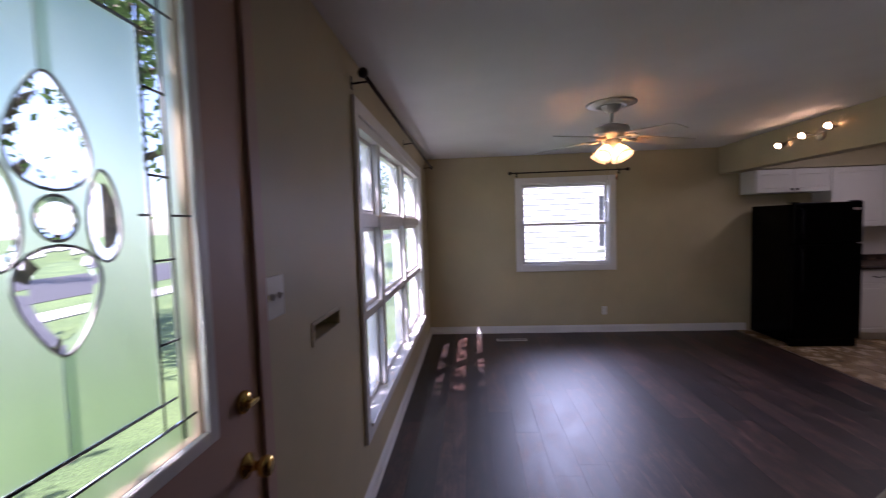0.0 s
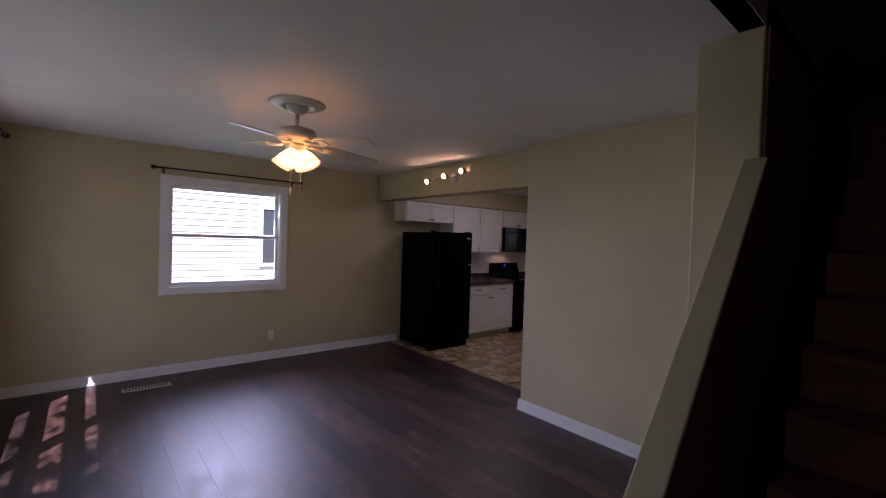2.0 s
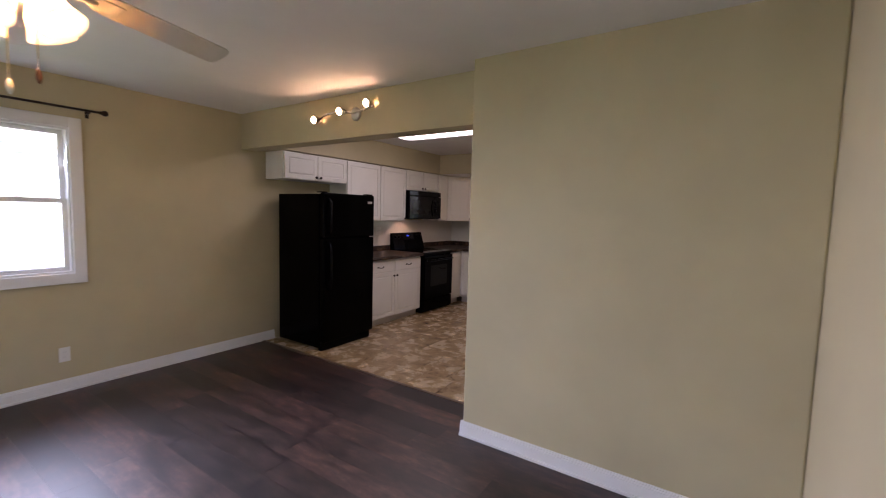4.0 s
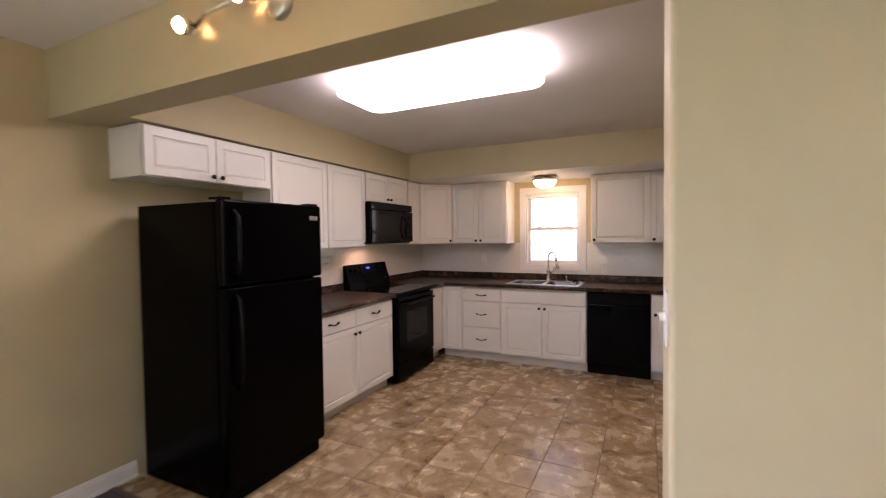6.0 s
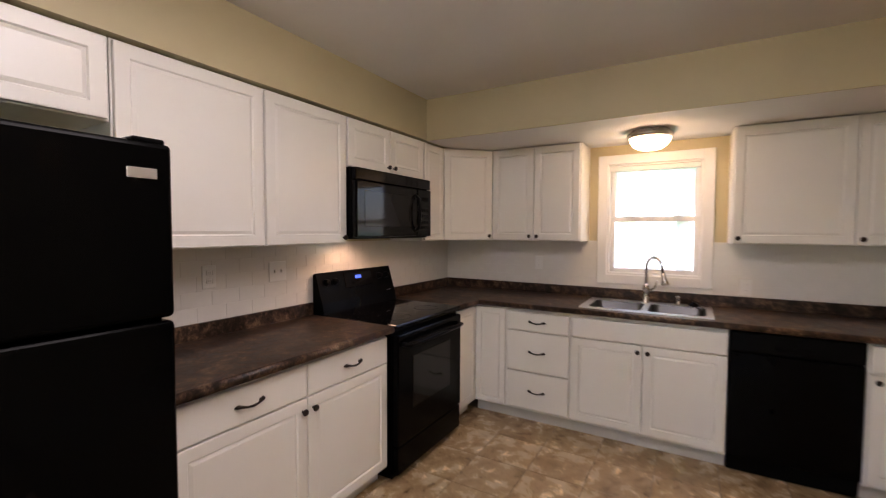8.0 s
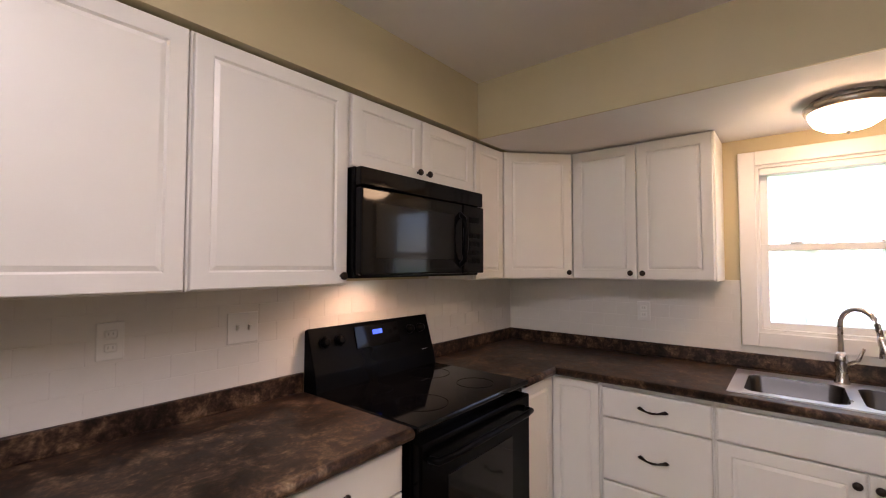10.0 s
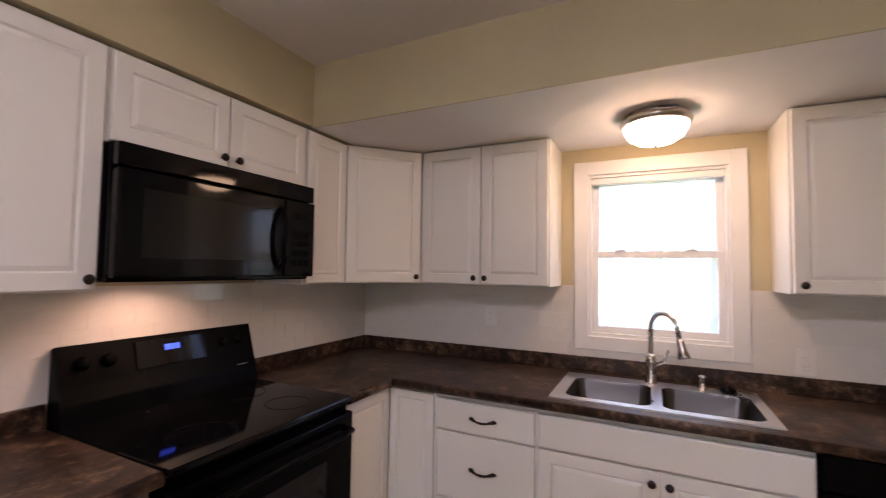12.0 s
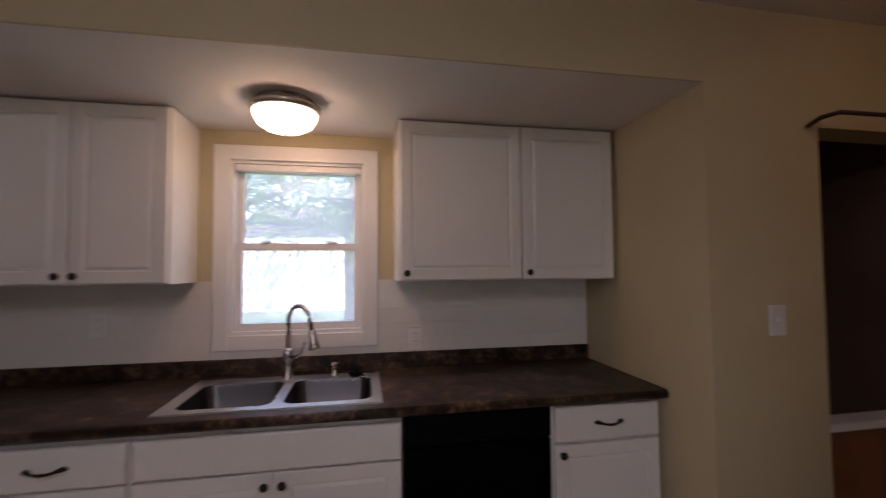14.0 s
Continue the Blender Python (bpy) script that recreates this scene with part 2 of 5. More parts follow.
# Shade inside the sink bowls is put into this much darker steel.
M_STEELSHADE = paint("brushed_steel_shaded_bowl", (0.085, 0.085, 0.088), 0.30, 1.0, vary=0.08, grain=300, relief=0.06)
M_NICKEL = paint("satin_nickel", (0.58, 0.54, 0.50), 0.28, 1.0, vary=0.1, relief=0.02)
M_BRASS = paint("polished_brass", (0.78, 0.52, 0.16), 0.18, 1.0, vary=0.12, relief=0.02)
M_DOORBRN = paint("front_door_paint", (0.50, 0.335, 0.26), 0.5, vary=0.05, relief=0.06)
M_FANWHT = paint("white_fan_enamel", (0.58, 0.57, 0.53), 0.4, vary=0.05, relief=0.03)
M_BLADE = paint("white_fan_blade", (0.60, 0.57, 0.52), 0.35, vary=0.08, relief=0.04)
M_ROD = paint("dark_curtain_rod", (0.03, 0.02, 0.016), 0.35, 0.4, vary=0.2)
M_PLATE = paint("white_wall_plate", (0.74, 0.73, 0.70), 0.3, vary=0.02, relief=0.0)
M_SOCKET = paint("shaded_socket_slot", (0.40, 0.39, 0.37), 0.6, vary=0.1, relief=0.0)
M_SLOT = paint("dark_slot", (0.01, 0.01, 0.01), 0.6, vary=0.1, relief=0.0)
M_SUBWAY = paint("white_subway_glaze", (0.72, 0.695, 0.65), 0.11, vary=0.03, scale=9.0, grain=30.0, relief=0.03)
M_GROUT = paint("pale_grout", (0.73, 0.705, 0.66), 0.5, vary=0.04)
M_TGROUT = paint("brown_floor_grout", (0.17, 0.122, 0.08), 0.85, vary=0.12)
M_SUBFL = paint("floor_underlay", (0.012, 0.009, 0.008), 0.8, vary=0.1)
M_CARPET = paint("dark_brown_carpet", (0.18, 0.072, 0.05), 0.95, vary=0.25, scale=8, grain=260, relief=0.8)
M_DKWOOD = paint("stained_wood_panel", (0.20, 0.075, 0.028), 0.4, vary=0.25, scale=5)
M_STAIRW = paint("dark_brown_stairwell", (0.15, 0.072, 0.05), 0.6, vary=0.15)
# The passage's lack of light is put into this brown.
M_PASSAGE = paint("shaded_passage_brown", (0.15, 0.095, 0.065), 0.6, vary=0.12)
M_STRIP = paint("transition_strip_wood", (0.10, 0.06, 0.04), 0.35, vary=0.2)
M_FROST = glass_mat("frosted_leaded_glass", 0.38, (0.80, 0.94, 0.76))
M_BEVEL = glass_mat("bevelled_glass", 0.0, (0.97, 1.0, 0.98))
# Glare of the bright outdoors is put into the glass as haze.
M_WASHED = pane_mat("washed_window_glass", (0.97, 0.98, 0.97), 0.03, 0.12)
M_CLEAR = pane_mat("window_glass", (0.97, 0.98, 0.97), 0.03)
# tinted pane, the washed-out look of the yard mixed in as haze
M_WASHTINT = pane_mat("washed_tinted_window_glass", (0.84, 0.82, 0.85), 0.03, 0.28)
M_BAND = glass_mat("ribbed_glass_band", 0.3, (0.60, 0.72, 0.62))
M_RIM = paint("pale_lead_rim", (0.42, 0.43, 0.40), 0.4, 0.3, vary=0.15)
M_CAME = paint("dark_lead_came", (0.13, 0.13, 0.13), 0.4, 0.8, vary=0.2)
M_DIFF = glow("fluorescent_diffuser", (1.0, 0.95, 0.88), 1.07)
M_SHADE = shade_mat("warm_frosted_shade", (1.0, 0.82, 0.55), 0.30)
M_FANBULB = glow("warm_fan_bulb", (1.0, 0.72, 0.42), 20.0)
M_DOME = glow("warm_frosted_dome", (1.0, 0.69, 0.37), 2.9)
M_HALL = glow("dim_hall_dome", (1.0, 0.62, 0.30), 1.15)
M_HOOD = glow("warm_hood_lamp", (1.0, 0.66, 0.36), 3.1)
M_SPOT = glow("warm_spot_bulb", (1.0, 0.66, 0.34), 26.0)
M_LCD = glow("blue_clock_display", (0.05, 0.12, 1.0), 0.0992)
M_SIDING = paint("white_vinyl_siding", (0.78, 0.78, 0.77), 0.6, vary=0.03)
M_ROOF = paint("grey_roof_shingle", (0.12, 0.11, 0.10), 0.9, vary=0.2, scale=6)
M_DARKWIN = paint("dark_far_window", (0.06, 0.07, 0.08), 0.15, vary=0.1, relief=0.0)
M_BARK = paint("tree_bark", (0.11, 0.085, 0.06), 0.9, vary=0.3, scale=8, grain=40, relief=0.8)
M_LEAF = leaf_mat("tree_leaves", (0.06, 0.12, 0.03), (0.22, 0.34, 0.10))
M_GRASS = grass_mat()
M_ROAD = paint("road_asphalt", (0.06, 0.06, 0.062), 0.9, vary=0.15)
M_WALK = paint("concrete_path", (0.42, 0.41, 0.38), 0.85, vary=0.1)
M_PLANK, M_TILE, M_LAM = plank_mat(), tile_mat(), laminate_mat()


# ---- shape helpers ----
def box_bm(x0, x1, y0, y1, z0, z1, bevel=0.0, seg=1, bm=None):
    b = bmesh.new()
    g = bmesh.ops.create_cube(b, size=1.0)
    bmesh.ops.scale(b, vec=(x1 - x0, y1 - y0, z1 - z0), verts=g["verts"])
    bmesh.ops.translate(b, vec=((x0 + x1) / 2, (y0 + y1) / 2, (z0 + z1) / 2), verts=g["verts"])
    if bevel:
        bmesh.ops.bevel(b, geom=b.edges[:], offset=bevel, segments=seg, affect="EDGES", profile=0.5)
    if bm is None:
        return b
    join(bm, b)
    return bm


def join(bm, other):
    tmp = bpy.data.meshes.new("tmp")
    other.to_mesh(tmp)
    bm.from_mesh(tmp)
    bpy.data.meshes.remove(tmp)
    other.free()
    return bm


def turned(profile, seg=24, caps=True):
    """A lathe round z through (radius, height) pairs."""
    b = bmesh.new()
    rings = []
    for r, z in profile:
        rings.append([b.verts.new((max(r, 1e-4) * math.cos(2 * math.pi * i / seg), max(r, 1e-4) * math.sin(2 * math.pi * i / seg), z)) for i in range(seg)])
    for a, c in zip(rings, rings[1:]):
        for i in range(seg):
            b.faces.new((a[i], a[(i + 1) % seg], c[(i + 1) % seg], c[i]))
    if caps:
        b.faces.new(rings[0][::-1])
        b.faces.new(rings[-1])
    for f in b.faces:
        f.smooth = True
    bmesh.ops.recalc_face_normals(b, faces=b.faces[:])
    return b


def tube(points, radius, seg=10, radii=None):
    b = bmesh.new()
    pts = [Vector(p) for p in points]
    rings = []
    for i, p in enumerate(pts):
        d = (pts[min(i + 1, len(pts) - 1)] - pts[max(i - 1, 0)]).normalized()
        ref = Vector((0, 0, 1)) if abs(d.z) < 0.9 else Vector((1, 0, 0))
        u = d.cross(ref).normalized()
        v = d.cross(u)
        r = radii[i] if radii else radius
        rings.append([b.verts.new(p + (u * math.cos(2 * math.pi * k / seg) + v * math.sin(2 * math.pi * k / seg)) * r) for k in range(seg)])
    for a, c in zip(rings, rings[1:]):
        for k in range(seg):
            b.faces.new((a[k], a[(k + 1) % seg], c[(k + 1) % seg], c[k]))
    b.faces.new(rings[0][::-1])
    b.faces.new(rings[-1])
    for f in b.faces:
        f.smooth = len(f.verts) == 4
    bmesh.ops.recalc_face_normals(b, faces=b.faces[:])
    return b


def moved(bm, m):
    bmesh.ops.transform(bm, matrix=m, verts=bm.verts[:])
    return bm


def mesh_of(bm, name, material):
    me = bpy.data.meshes.new(name)
    bm.to_mesh(me)
    bm.free()
    me.materials.append(material)
    return me


def part(name, bm, material, parent, label=""):
    ob = new(name, mesh_of(bm, name, material))
    ob.parent = parent
    if label:
        ob["label"] = label
    return ob


def solid(name, bm, material, label, category="", kind=""):
    return tagged(new(name, mesh_of(bm, name, material)), label, category, "", kind)


def thing(name, m, label, category, group=""):
    ob = new(name)
    ob.empty_display_size = 0.1
    ob.matrix_basis = m
    return tagged(ob, label, category, group)


def wall_with_holes(axis, face, back, a0, a1, z0, z1, holes):
    """A wall slab from a0 to a1 along the other axis, with holes (b0, b1, zb, zt) right through it."""
    b = bmesh.new()
    cuts = sorted({a0, a1, *[h[0] for h in holes], *[h[1] for h in holes]})
    for p, q in zip(cuts, cuts[1:]):
        levels = [z0]
        for h in sorted(holes, key=lambda h: h[2]):
            if h[0] <= p and h[1] >= q:
                levels += [h[2], h[3]]
        levels.append(z1)
        for lo, hi in zip(levels[::2], levels[1::2]):
            if hi - lo > 1e-4:
                if axis == "x":
                    box_bm(min(face, back), max(face, back), p, q, lo, hi, bm=b)
                else:
                    box_bm(p, q, min(face, back), max(face, back), lo, hi, bm=b)
    bmesh.ops.remove_doubles(b, verts=b.verts[:], dist=1e-5)
    return b


# ---- the shell ----
WIN_N = (1.235, 2.445, 0.945, 2.09)       # opening in the long side wall: x0, x1, z0, z1
WIN_W = (2.63, 5.50, 0.42, 2.19)        # picture window: y0, y1, z0, z1
DOOR_W = (0.38, 1.45, 0.0, 2.25)
SLOT_W = (1.88, 2.19, 1.13, 1.19)
WIN_E = (4.148, 4.81, 1.102, 1.985)
solid("wall_west", wall_with_holes("x", W, W - T, SOUTH, N + T, -0.1, 2.6, [WIN_W, DOOR_W, SLOT_W]), M_WALL, "khaki painted front wall with picture window and door", "wall", "structure")
solid("wall_north", wall_with_holes("y", N, N + T, W, E + T, -0.1, 2.6, [WIN_N]), M_WALL, "khaki painted long side wall with one window", "wall", "structure")
solid("wall_east", wall_with_holes("x", E, E + T, STUB - 0.15, N, -0.1, 2.6, [WIN_E]), M_WALL, "khaki painted kitchen wall behind the sink", "wall", "structure")
bm = box_bm(DIVW, DIV2, STUBN + 0.001, JAMB, -0.1, 2.6, 0.012, 3)
solid("wall_divider", bm, M_WALL, "khaki wall between living room and kitchen", "wall", "structure")
solid("wall_header", box_bm(DIV, DIV2, JAMB, N, HEAD, 2.6), M_WALL, "khaki header beam over the kitchen opening", "header", "structure")
bm = box_bm(SIDE, E, STUB - 0.15, STUB, -0.1, 2.6)
box_bm(SIDE, SIDE + 0.15, 2.37, STUB - 0.15, -0.1, 2.6, bm=bm)
box_bm(SIDE, SIDE + 0.15, 1.60, 2.37, 1.985, 2.6, bm=bm)
solid("wall_doorway", bm, M_WALL, "khaki wall with a light switch beside a doorway", "wall", "structure")
solid("wall_kitchen_south", box_bm(DIV2, 6.075, 2.77, STUB + 0.01, -0.1, 2.6, 0.005, 2), M_WALL, "khaki kitchen wall with switch beside the doorway", "wall", "structure")
solid("wall_hall_south", box_bm(4.43, 7.25, 1.50, 1.60, -0.1, 2.6), M_WALL, "khaki hall wall in the dark", "wall", "structure")
solid("wall_hall_west", box_bm(4.43, 4.53, 1.60, 2.77, -0.1, 2.6), M_WALL, "khaki end wall of the dark hall", "wall", "structure")
solid("wall_passage_south", box_bm(7.25, 8.6, 1.50, 1.60, -0.1, 2.6), M_PASSAGE, "passage wall with its darkness put into the colour", "wall", "structure")
solid("wall_passage_east", box_bm(8.5, 8.6, 1.60, STUB - 0.15, -0.1, 2.6), M_PASSAGE, "passage end wall with its darkness put into the colour", "wall", "structure")
# thin sheet over the khaki wall's back, coloured as dark as the passage
solid("wall_passage_north", box_bm(7.252, 8.5, STUB - 0.165, STUB - 0.152, -0.1, 2.6), M_PASSAGE, "passage side sheet with its darkness put into the colour", "wall", "structure")
bm = box_bm(STUBX, DIVW + 0.05, STUBS, STUBN, -0.1, 2.6, 0.008, 2)
solid("wall_stair_north", bm, M_WALL, "khaki wall beside the staircase", "wall", "structure")
# All dark brown; stairwell_lining is a thin sheet over the khaki wall.
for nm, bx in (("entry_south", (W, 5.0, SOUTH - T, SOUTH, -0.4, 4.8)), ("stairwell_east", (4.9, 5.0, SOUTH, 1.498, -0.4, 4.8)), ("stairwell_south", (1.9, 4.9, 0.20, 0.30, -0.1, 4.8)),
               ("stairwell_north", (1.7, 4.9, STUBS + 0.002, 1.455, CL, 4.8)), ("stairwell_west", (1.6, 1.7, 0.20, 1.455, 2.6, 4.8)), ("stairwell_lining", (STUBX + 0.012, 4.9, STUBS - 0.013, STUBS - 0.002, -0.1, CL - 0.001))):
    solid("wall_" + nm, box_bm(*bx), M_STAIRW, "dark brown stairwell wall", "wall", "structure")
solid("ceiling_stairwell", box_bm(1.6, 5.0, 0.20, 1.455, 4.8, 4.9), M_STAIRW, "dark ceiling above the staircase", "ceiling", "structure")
# Unseen slab, added to stop daylight leaking in under the stairs.
solid("leak_slab_stairwell", box_bm(4.106, 4.9, SOUTH, 1.498, -0.4, -0.008), M_SUBFL, "dark slab added to block daylight under the staircase", "floor", "structure")
bm = box_bm(W, DIV, STUBS, N, CL, 2.6)
box_bm(W, 1.7, SOUTH, STUBS, CL, 2.6, bm=bm)
box_bm(1.7, 4.9, SOUTH, 0.20, CL, 2.6, bm=bm)
solid("ceiling_living", bm, M_CEIL, "white painted living room ceiling", "ceiling", "structure")
solid("ceiling_kitchen", box_bm(DIV2, 8.6, 1.50, N, CK, 2.6), M_CEIL, "white painted kitchen ceiling", "ceiling", "structure")
solid("roof_slab", box_bm(W - 0.14, E + 0.5, SOUTH - 0.5, N + 0.3, 2.66, 2.74), M_ROOF, "roof overhang above the outer walls", "roof", "structure")
bm = box_bm(DIV2, E, SOFN, N, SOF, CK)
solid("soffit_north", bm, M_WALL, "khaki soffit above the wall cabinets", "soffit", "structure")
bm = box_bm(SOFE, E, STUB, SOFN, SOF + 0.004, CK)
box_bm(SOFE, SOFE + 0.010, STUB, SOFN, SOF - 0.006, SOF + 0.004, bm=bm)
solid("soffit_east_face", bm, M_WALL, "khaki deep soffit above the sink", "soffit", "structure")
solid("soffit_east_underside", box_bm(SOFE + 0.0105, E, STUB, SOFN, SOF - 0.006, SOF + 0.003), M_CEIL, "white underside of the soffit above the sink", "soffit", "structure")

# baseboards
def baseboard(name, pieces):
    """pieces: x0, x1, y0, y1 and the side that faces the room."""
    b = bmesh.new()
    for x0, x1, y0, y1, side in pieces:
        for z0, z1, cut, out in ((0.0, 0.078, 0.0, 0.0), (0.078, 0.090, 0.004, 0.0), (0.090, 0.100, 0.009, 0.0), (0.0, 0.018, 0.0, 0.010)):
            k = out - cut
            box_bm(x0 - (k if side == "-x" else 0), x1 + (k if side == "+x" else 0), y0 - (k if side == "-y" else 0), y1 + (k if side == "+y" else 0), z0, z1, 0.0015, bm=b)
    return solid(name, b, M_TRIM, "white painted moulded baseboard along the wall", "baseboard", "structure")


baseboard("baseboard_north", [(W, 4.24, N - 0.015, N, "-y")])
baseboard("baseboard_west", [(W, W + 0.015, 1.51, N - 0.015, "+x")])
baseboard("baseboard_divider", [(DIVW - 0.015, DIVW, STUBN + 0.016, JAMB + 0.015, "-x"), (DIVW, DIV2, JAMB, JAMB + 0.015, "+y")])
baseboard("baseboard_doorway", [(SIDE - 0.015, SIDE + 0.27, STUB, STUB + 0.015, "+y"), (SIDE - 0.015, SIDE, 2.44, STUB, "-x")])
baseboard("baseboard_kitchen", [(DIV2, 6.09, STUB + 0.01, STUB + 0.025, "+y"), (6.075, 6.09, 2.77, STUB + 0.01, "+x"), (DIV2, DIV2 + 0.015, STUB + 0.025, JAMB, "+x")])
baseboard("baseboard_stair", [(STUBX - 0.015, STUBX, 1.43, STUBN + 0.015, "-x"), (STUBX, DIVW - 0.0005, STUBN, STUBN + 0.015, "+y")])


# ---- cabinets ----
def panel_door(w, h, t=0.019, rail=0.070, raised=True):
    """A door leaf, front towards -y, lower left corner at the origin."""
    b = box_bm(0, w, -t, 0, 0, h)
    front = min(b.faces, key=lambda f: f.calc_center_median().y)
    if raised:
        bmesh.ops.inset_region(b, faces=[front], thickness=min(rail, w * 0.22), depth=0)
        bmesh.ops.inset_region(b, faces=[front], thickness=0.008, depth=-0.007)
        bmesh.ops.inset_region(b, faces=[front], thickness=0.020, depth=0.006)
    else:
        bmesh.ops.inset_region(b, faces=[front], thickness=0.012, depth=0.003)
    edges = [e for e in b.edges if abs(e.verts[0].co.y) > t - 1e-4 and abs(e.verts[1].co.y) > t - 1e-4 and
             all(min(abs(v.co.x), abs(v.co.x - w)) < 1e-4 or min(abs(v.co.z), abs(v.co.z - h)) < 1e-4 for v in e.verts)]
    bmesh.ops.bevel(b, geom=edges, offset=0.004, segments=2, affect="EDGES", profile=0.5)
    return b


def knob_bm():
    b = turned([(0.006, 0.0), (0.006, 0.012), (0.014, 0.016), (0.0155, 0.022), (0.012, 0.028), (0.002, 0.030)], 14)
    return moved(b, pose(0, 0, 0, 90, 0, 0))


def pull_bm(w=0.096):
    pts = [(-w / 2 - 0.018, -0.006, 0.001), (-w / 2 - 0.006, -0.012, 0.004), (-w / 2 + 0.006, -0.020, 0.002), (-w / 4, -0.025, -0.003), (0, -0.027, -0.0055), (w / 4, -0.025, -0.003), (w / 2 - 0.006, -0.020, 0.002), (w / 2 + 0.006, -0.012, 0.004), (w / 2 + 0.018, -0.006, 0.001)]
    b = tube(pts, 0.005, 8, radii=[0.003, 0.0095, 0.0065, 0.0045, 0.0058, 0.0045, 0.0065, 0.0095, 0.003])
    for s in (-1, 1):
        join(b, moved(turned([(0.007, 0), (0.007, 0.012)], 8), pose(s * w / 2, 0, 0, 90, 0, 0)))
    return b


def leaf(parent, name, x, z, w, h, knob=None, pull=False, raised=True):
    d = part(name, panel_door(w, h, raised=raised), M_CAB, parent)
    d.location = (x, -0.002, z)
    if knob:
        k = part("knob", knob_bm(), M_BRONZE, d, "dark bronze knob")
        k.location = (knob[0], -0.019, knob[1])
    if pull:
        k = part("handle", pull_bm(), M_BRONZE, d, "dark bronze curved pull")
        k.location = (w / 2, -0.019, h / 2)
    return d


def wall_cabinet(m, w, z0, z1, depth, doors, label):
    """doors: (x, width, knob side or '')"""
    c = thing("wall_cabinet", m, label, "wall cabinet", "white wall cabinets")
    part("body", box_bm(0, w, 0, depth, z0, z1, 0.002), M_CAB, c)
    for x, dw, side_k in doors:
        kx = {"l": 0.028, "r": dw - 0.028, "": None}[side_k]
        leaf(c, "door", x, z0 + 0.006, dw, z1 - z0 - 0.016, (kx, 0.032) if kx else None)
    return c


NFACE = N - 0.306
A = "white raised-panel wall cabinet "
wall_cabinet(pose(4.15, NFACE, 0), 0.91, 1.832, 2.128, 0.306, [(0.012, 0.44, "r"), (0.458, 0.44, "l")], A + "above the refrigerator, two doors")
wall_cabinet(pose(5.064, NFACE, 0), 0.612, 1.372, 2.128, 0.306, [(0.006, 0.60, "")], A + "beside the refrigerator, one wide door")
wall_cabinet(pose(5.68, NFACE, 0), 0.556, 1.372, 2.128, 0.306, [(0.006, 0.544, "r")], A + "beside the microwave, one door")
wall_cabinet(pose(6.24, NFACE, 0), 0.828, 1.832, 2.128, 0.306, [(0.01, 0.40, "r"), (0.418, 0.40, "l")], A + "above the microwave, two short doors")
wall_cabinet(pose(7.072, NFACE, 0), 0.300, 1.372, 2.128, 0.306, [(0.012, 0.276, "")], A + "narrow, in the corner run")
EROT = pose(0, 0, 0, 0, 0, -90)
EFACE = E - 0.306
wall_cabinet(pose(EFACE, 5.685, 0) @ EROT, 0.735, 1.372, 2.128, 0.306, [(0.010, 0.355, "r"), (0.371, 0.355, "l")], A + "beside the kitchen window, two equal doors")
wall_cabinet(pose(EFACE, 3.996, 0) @ EROT, 1.092, 1.372, 2.128, 0.306, [(0.010, 0.582, "l"), (0.600, 0.482, "l")], A + "beside the kitchen window, wide and narrow doors")
# the corner unit, cut across at the front
c = thing("corner_wall_cabinet", pose(0, 0, 0), "white diagonal corner wall cabinet with one door", "wall cabinet", "white wall cabinets")
b = bmesh.new()
foot = [(7.376, N), (7.376, NFACE), (EFACE, 5.689), (E, 5.689), (E, N)]
lo, hi = [b.verts.new((x, y, 1.372)) for x, y in foot], [b.verts.new((x, y, 2.128)) for x, y in foot]
b.faces.new(lo)
b.faces.new(hi[::-1])
for i in range(5):
    b.faces.new((lo[i], hi[i], hi[(i + 1) % 5], lo[(i + 1) % 5]))
bmesh.ops.recalc_face_normals(b, faces=b.faces[:])
part("body", b, M_CAB, c)
ang = math.degrees(math.atan2(5.689 - NFACE, EFACE - 7.376))
dl = math.hypot(5.689 - NFACE, EFACE - 7.376)
d = part("door", panel_door(dl - 0.024, 0.742), M_CAB, c)
d.matrix_basis = pose(7.376, NFACE, 1.378, 0, 0, ang) @ pose(0.012, -0.003, 0)
k = part("knob", knob_bm(), M_BRONZE, d, "dark bronze knob")
k.location = (dl - 0.052, -0.019, 0.032)


def base_cabinet(m, w, depth, fronts, label, toe=True):
    c = thing("base_cabinet", m, label, "base cabinet", "white base cabinets")
    low = "sink" in label
    part("body", box_bm(0, w, 0, depth, 0.095, 0.70 if low else 0.872, 0.0015), M_CAB, c)
    if low:
        part("front_rail", box_bm(0, w, 0, 0.018, 0.702, 0.872, 0.0015), M_CAB, c)
    if toe:
        part("toe_kick", box_bm(0, w, 0.06, 0.075, 0.0, 0.095), M_KICK, c)
    for f in fronts:
        leaf(c, *f)
    return c


NB, EB = N - 0.60, E - 0.60
B = "white base cabinet "
base_cabinet(pose(5.07, NB, 0), 1.178, 0.598,
             [("drawer", 0.012, 0.706, 0.576, 0.146, None, True, False), ("drawer", 0.594, 0.706, 0.572, 0.146, None, True, False),
              ("door", 0.012, 0.105, 0.576, 0.595, (0.549, 0.542)), ("door", 0.594, 0.105, 0.572, 0.595, (0.028, 0.542))],
             B + "with two drawers over two raised-panel doors")
base_cabinet(pose(7.030, NB, 0), 0.366, 0.598, [("filler_panel", 0.008, 0.105, 0.34, 0.755, None, False, True)], B + "narrow corner return beside the stove")
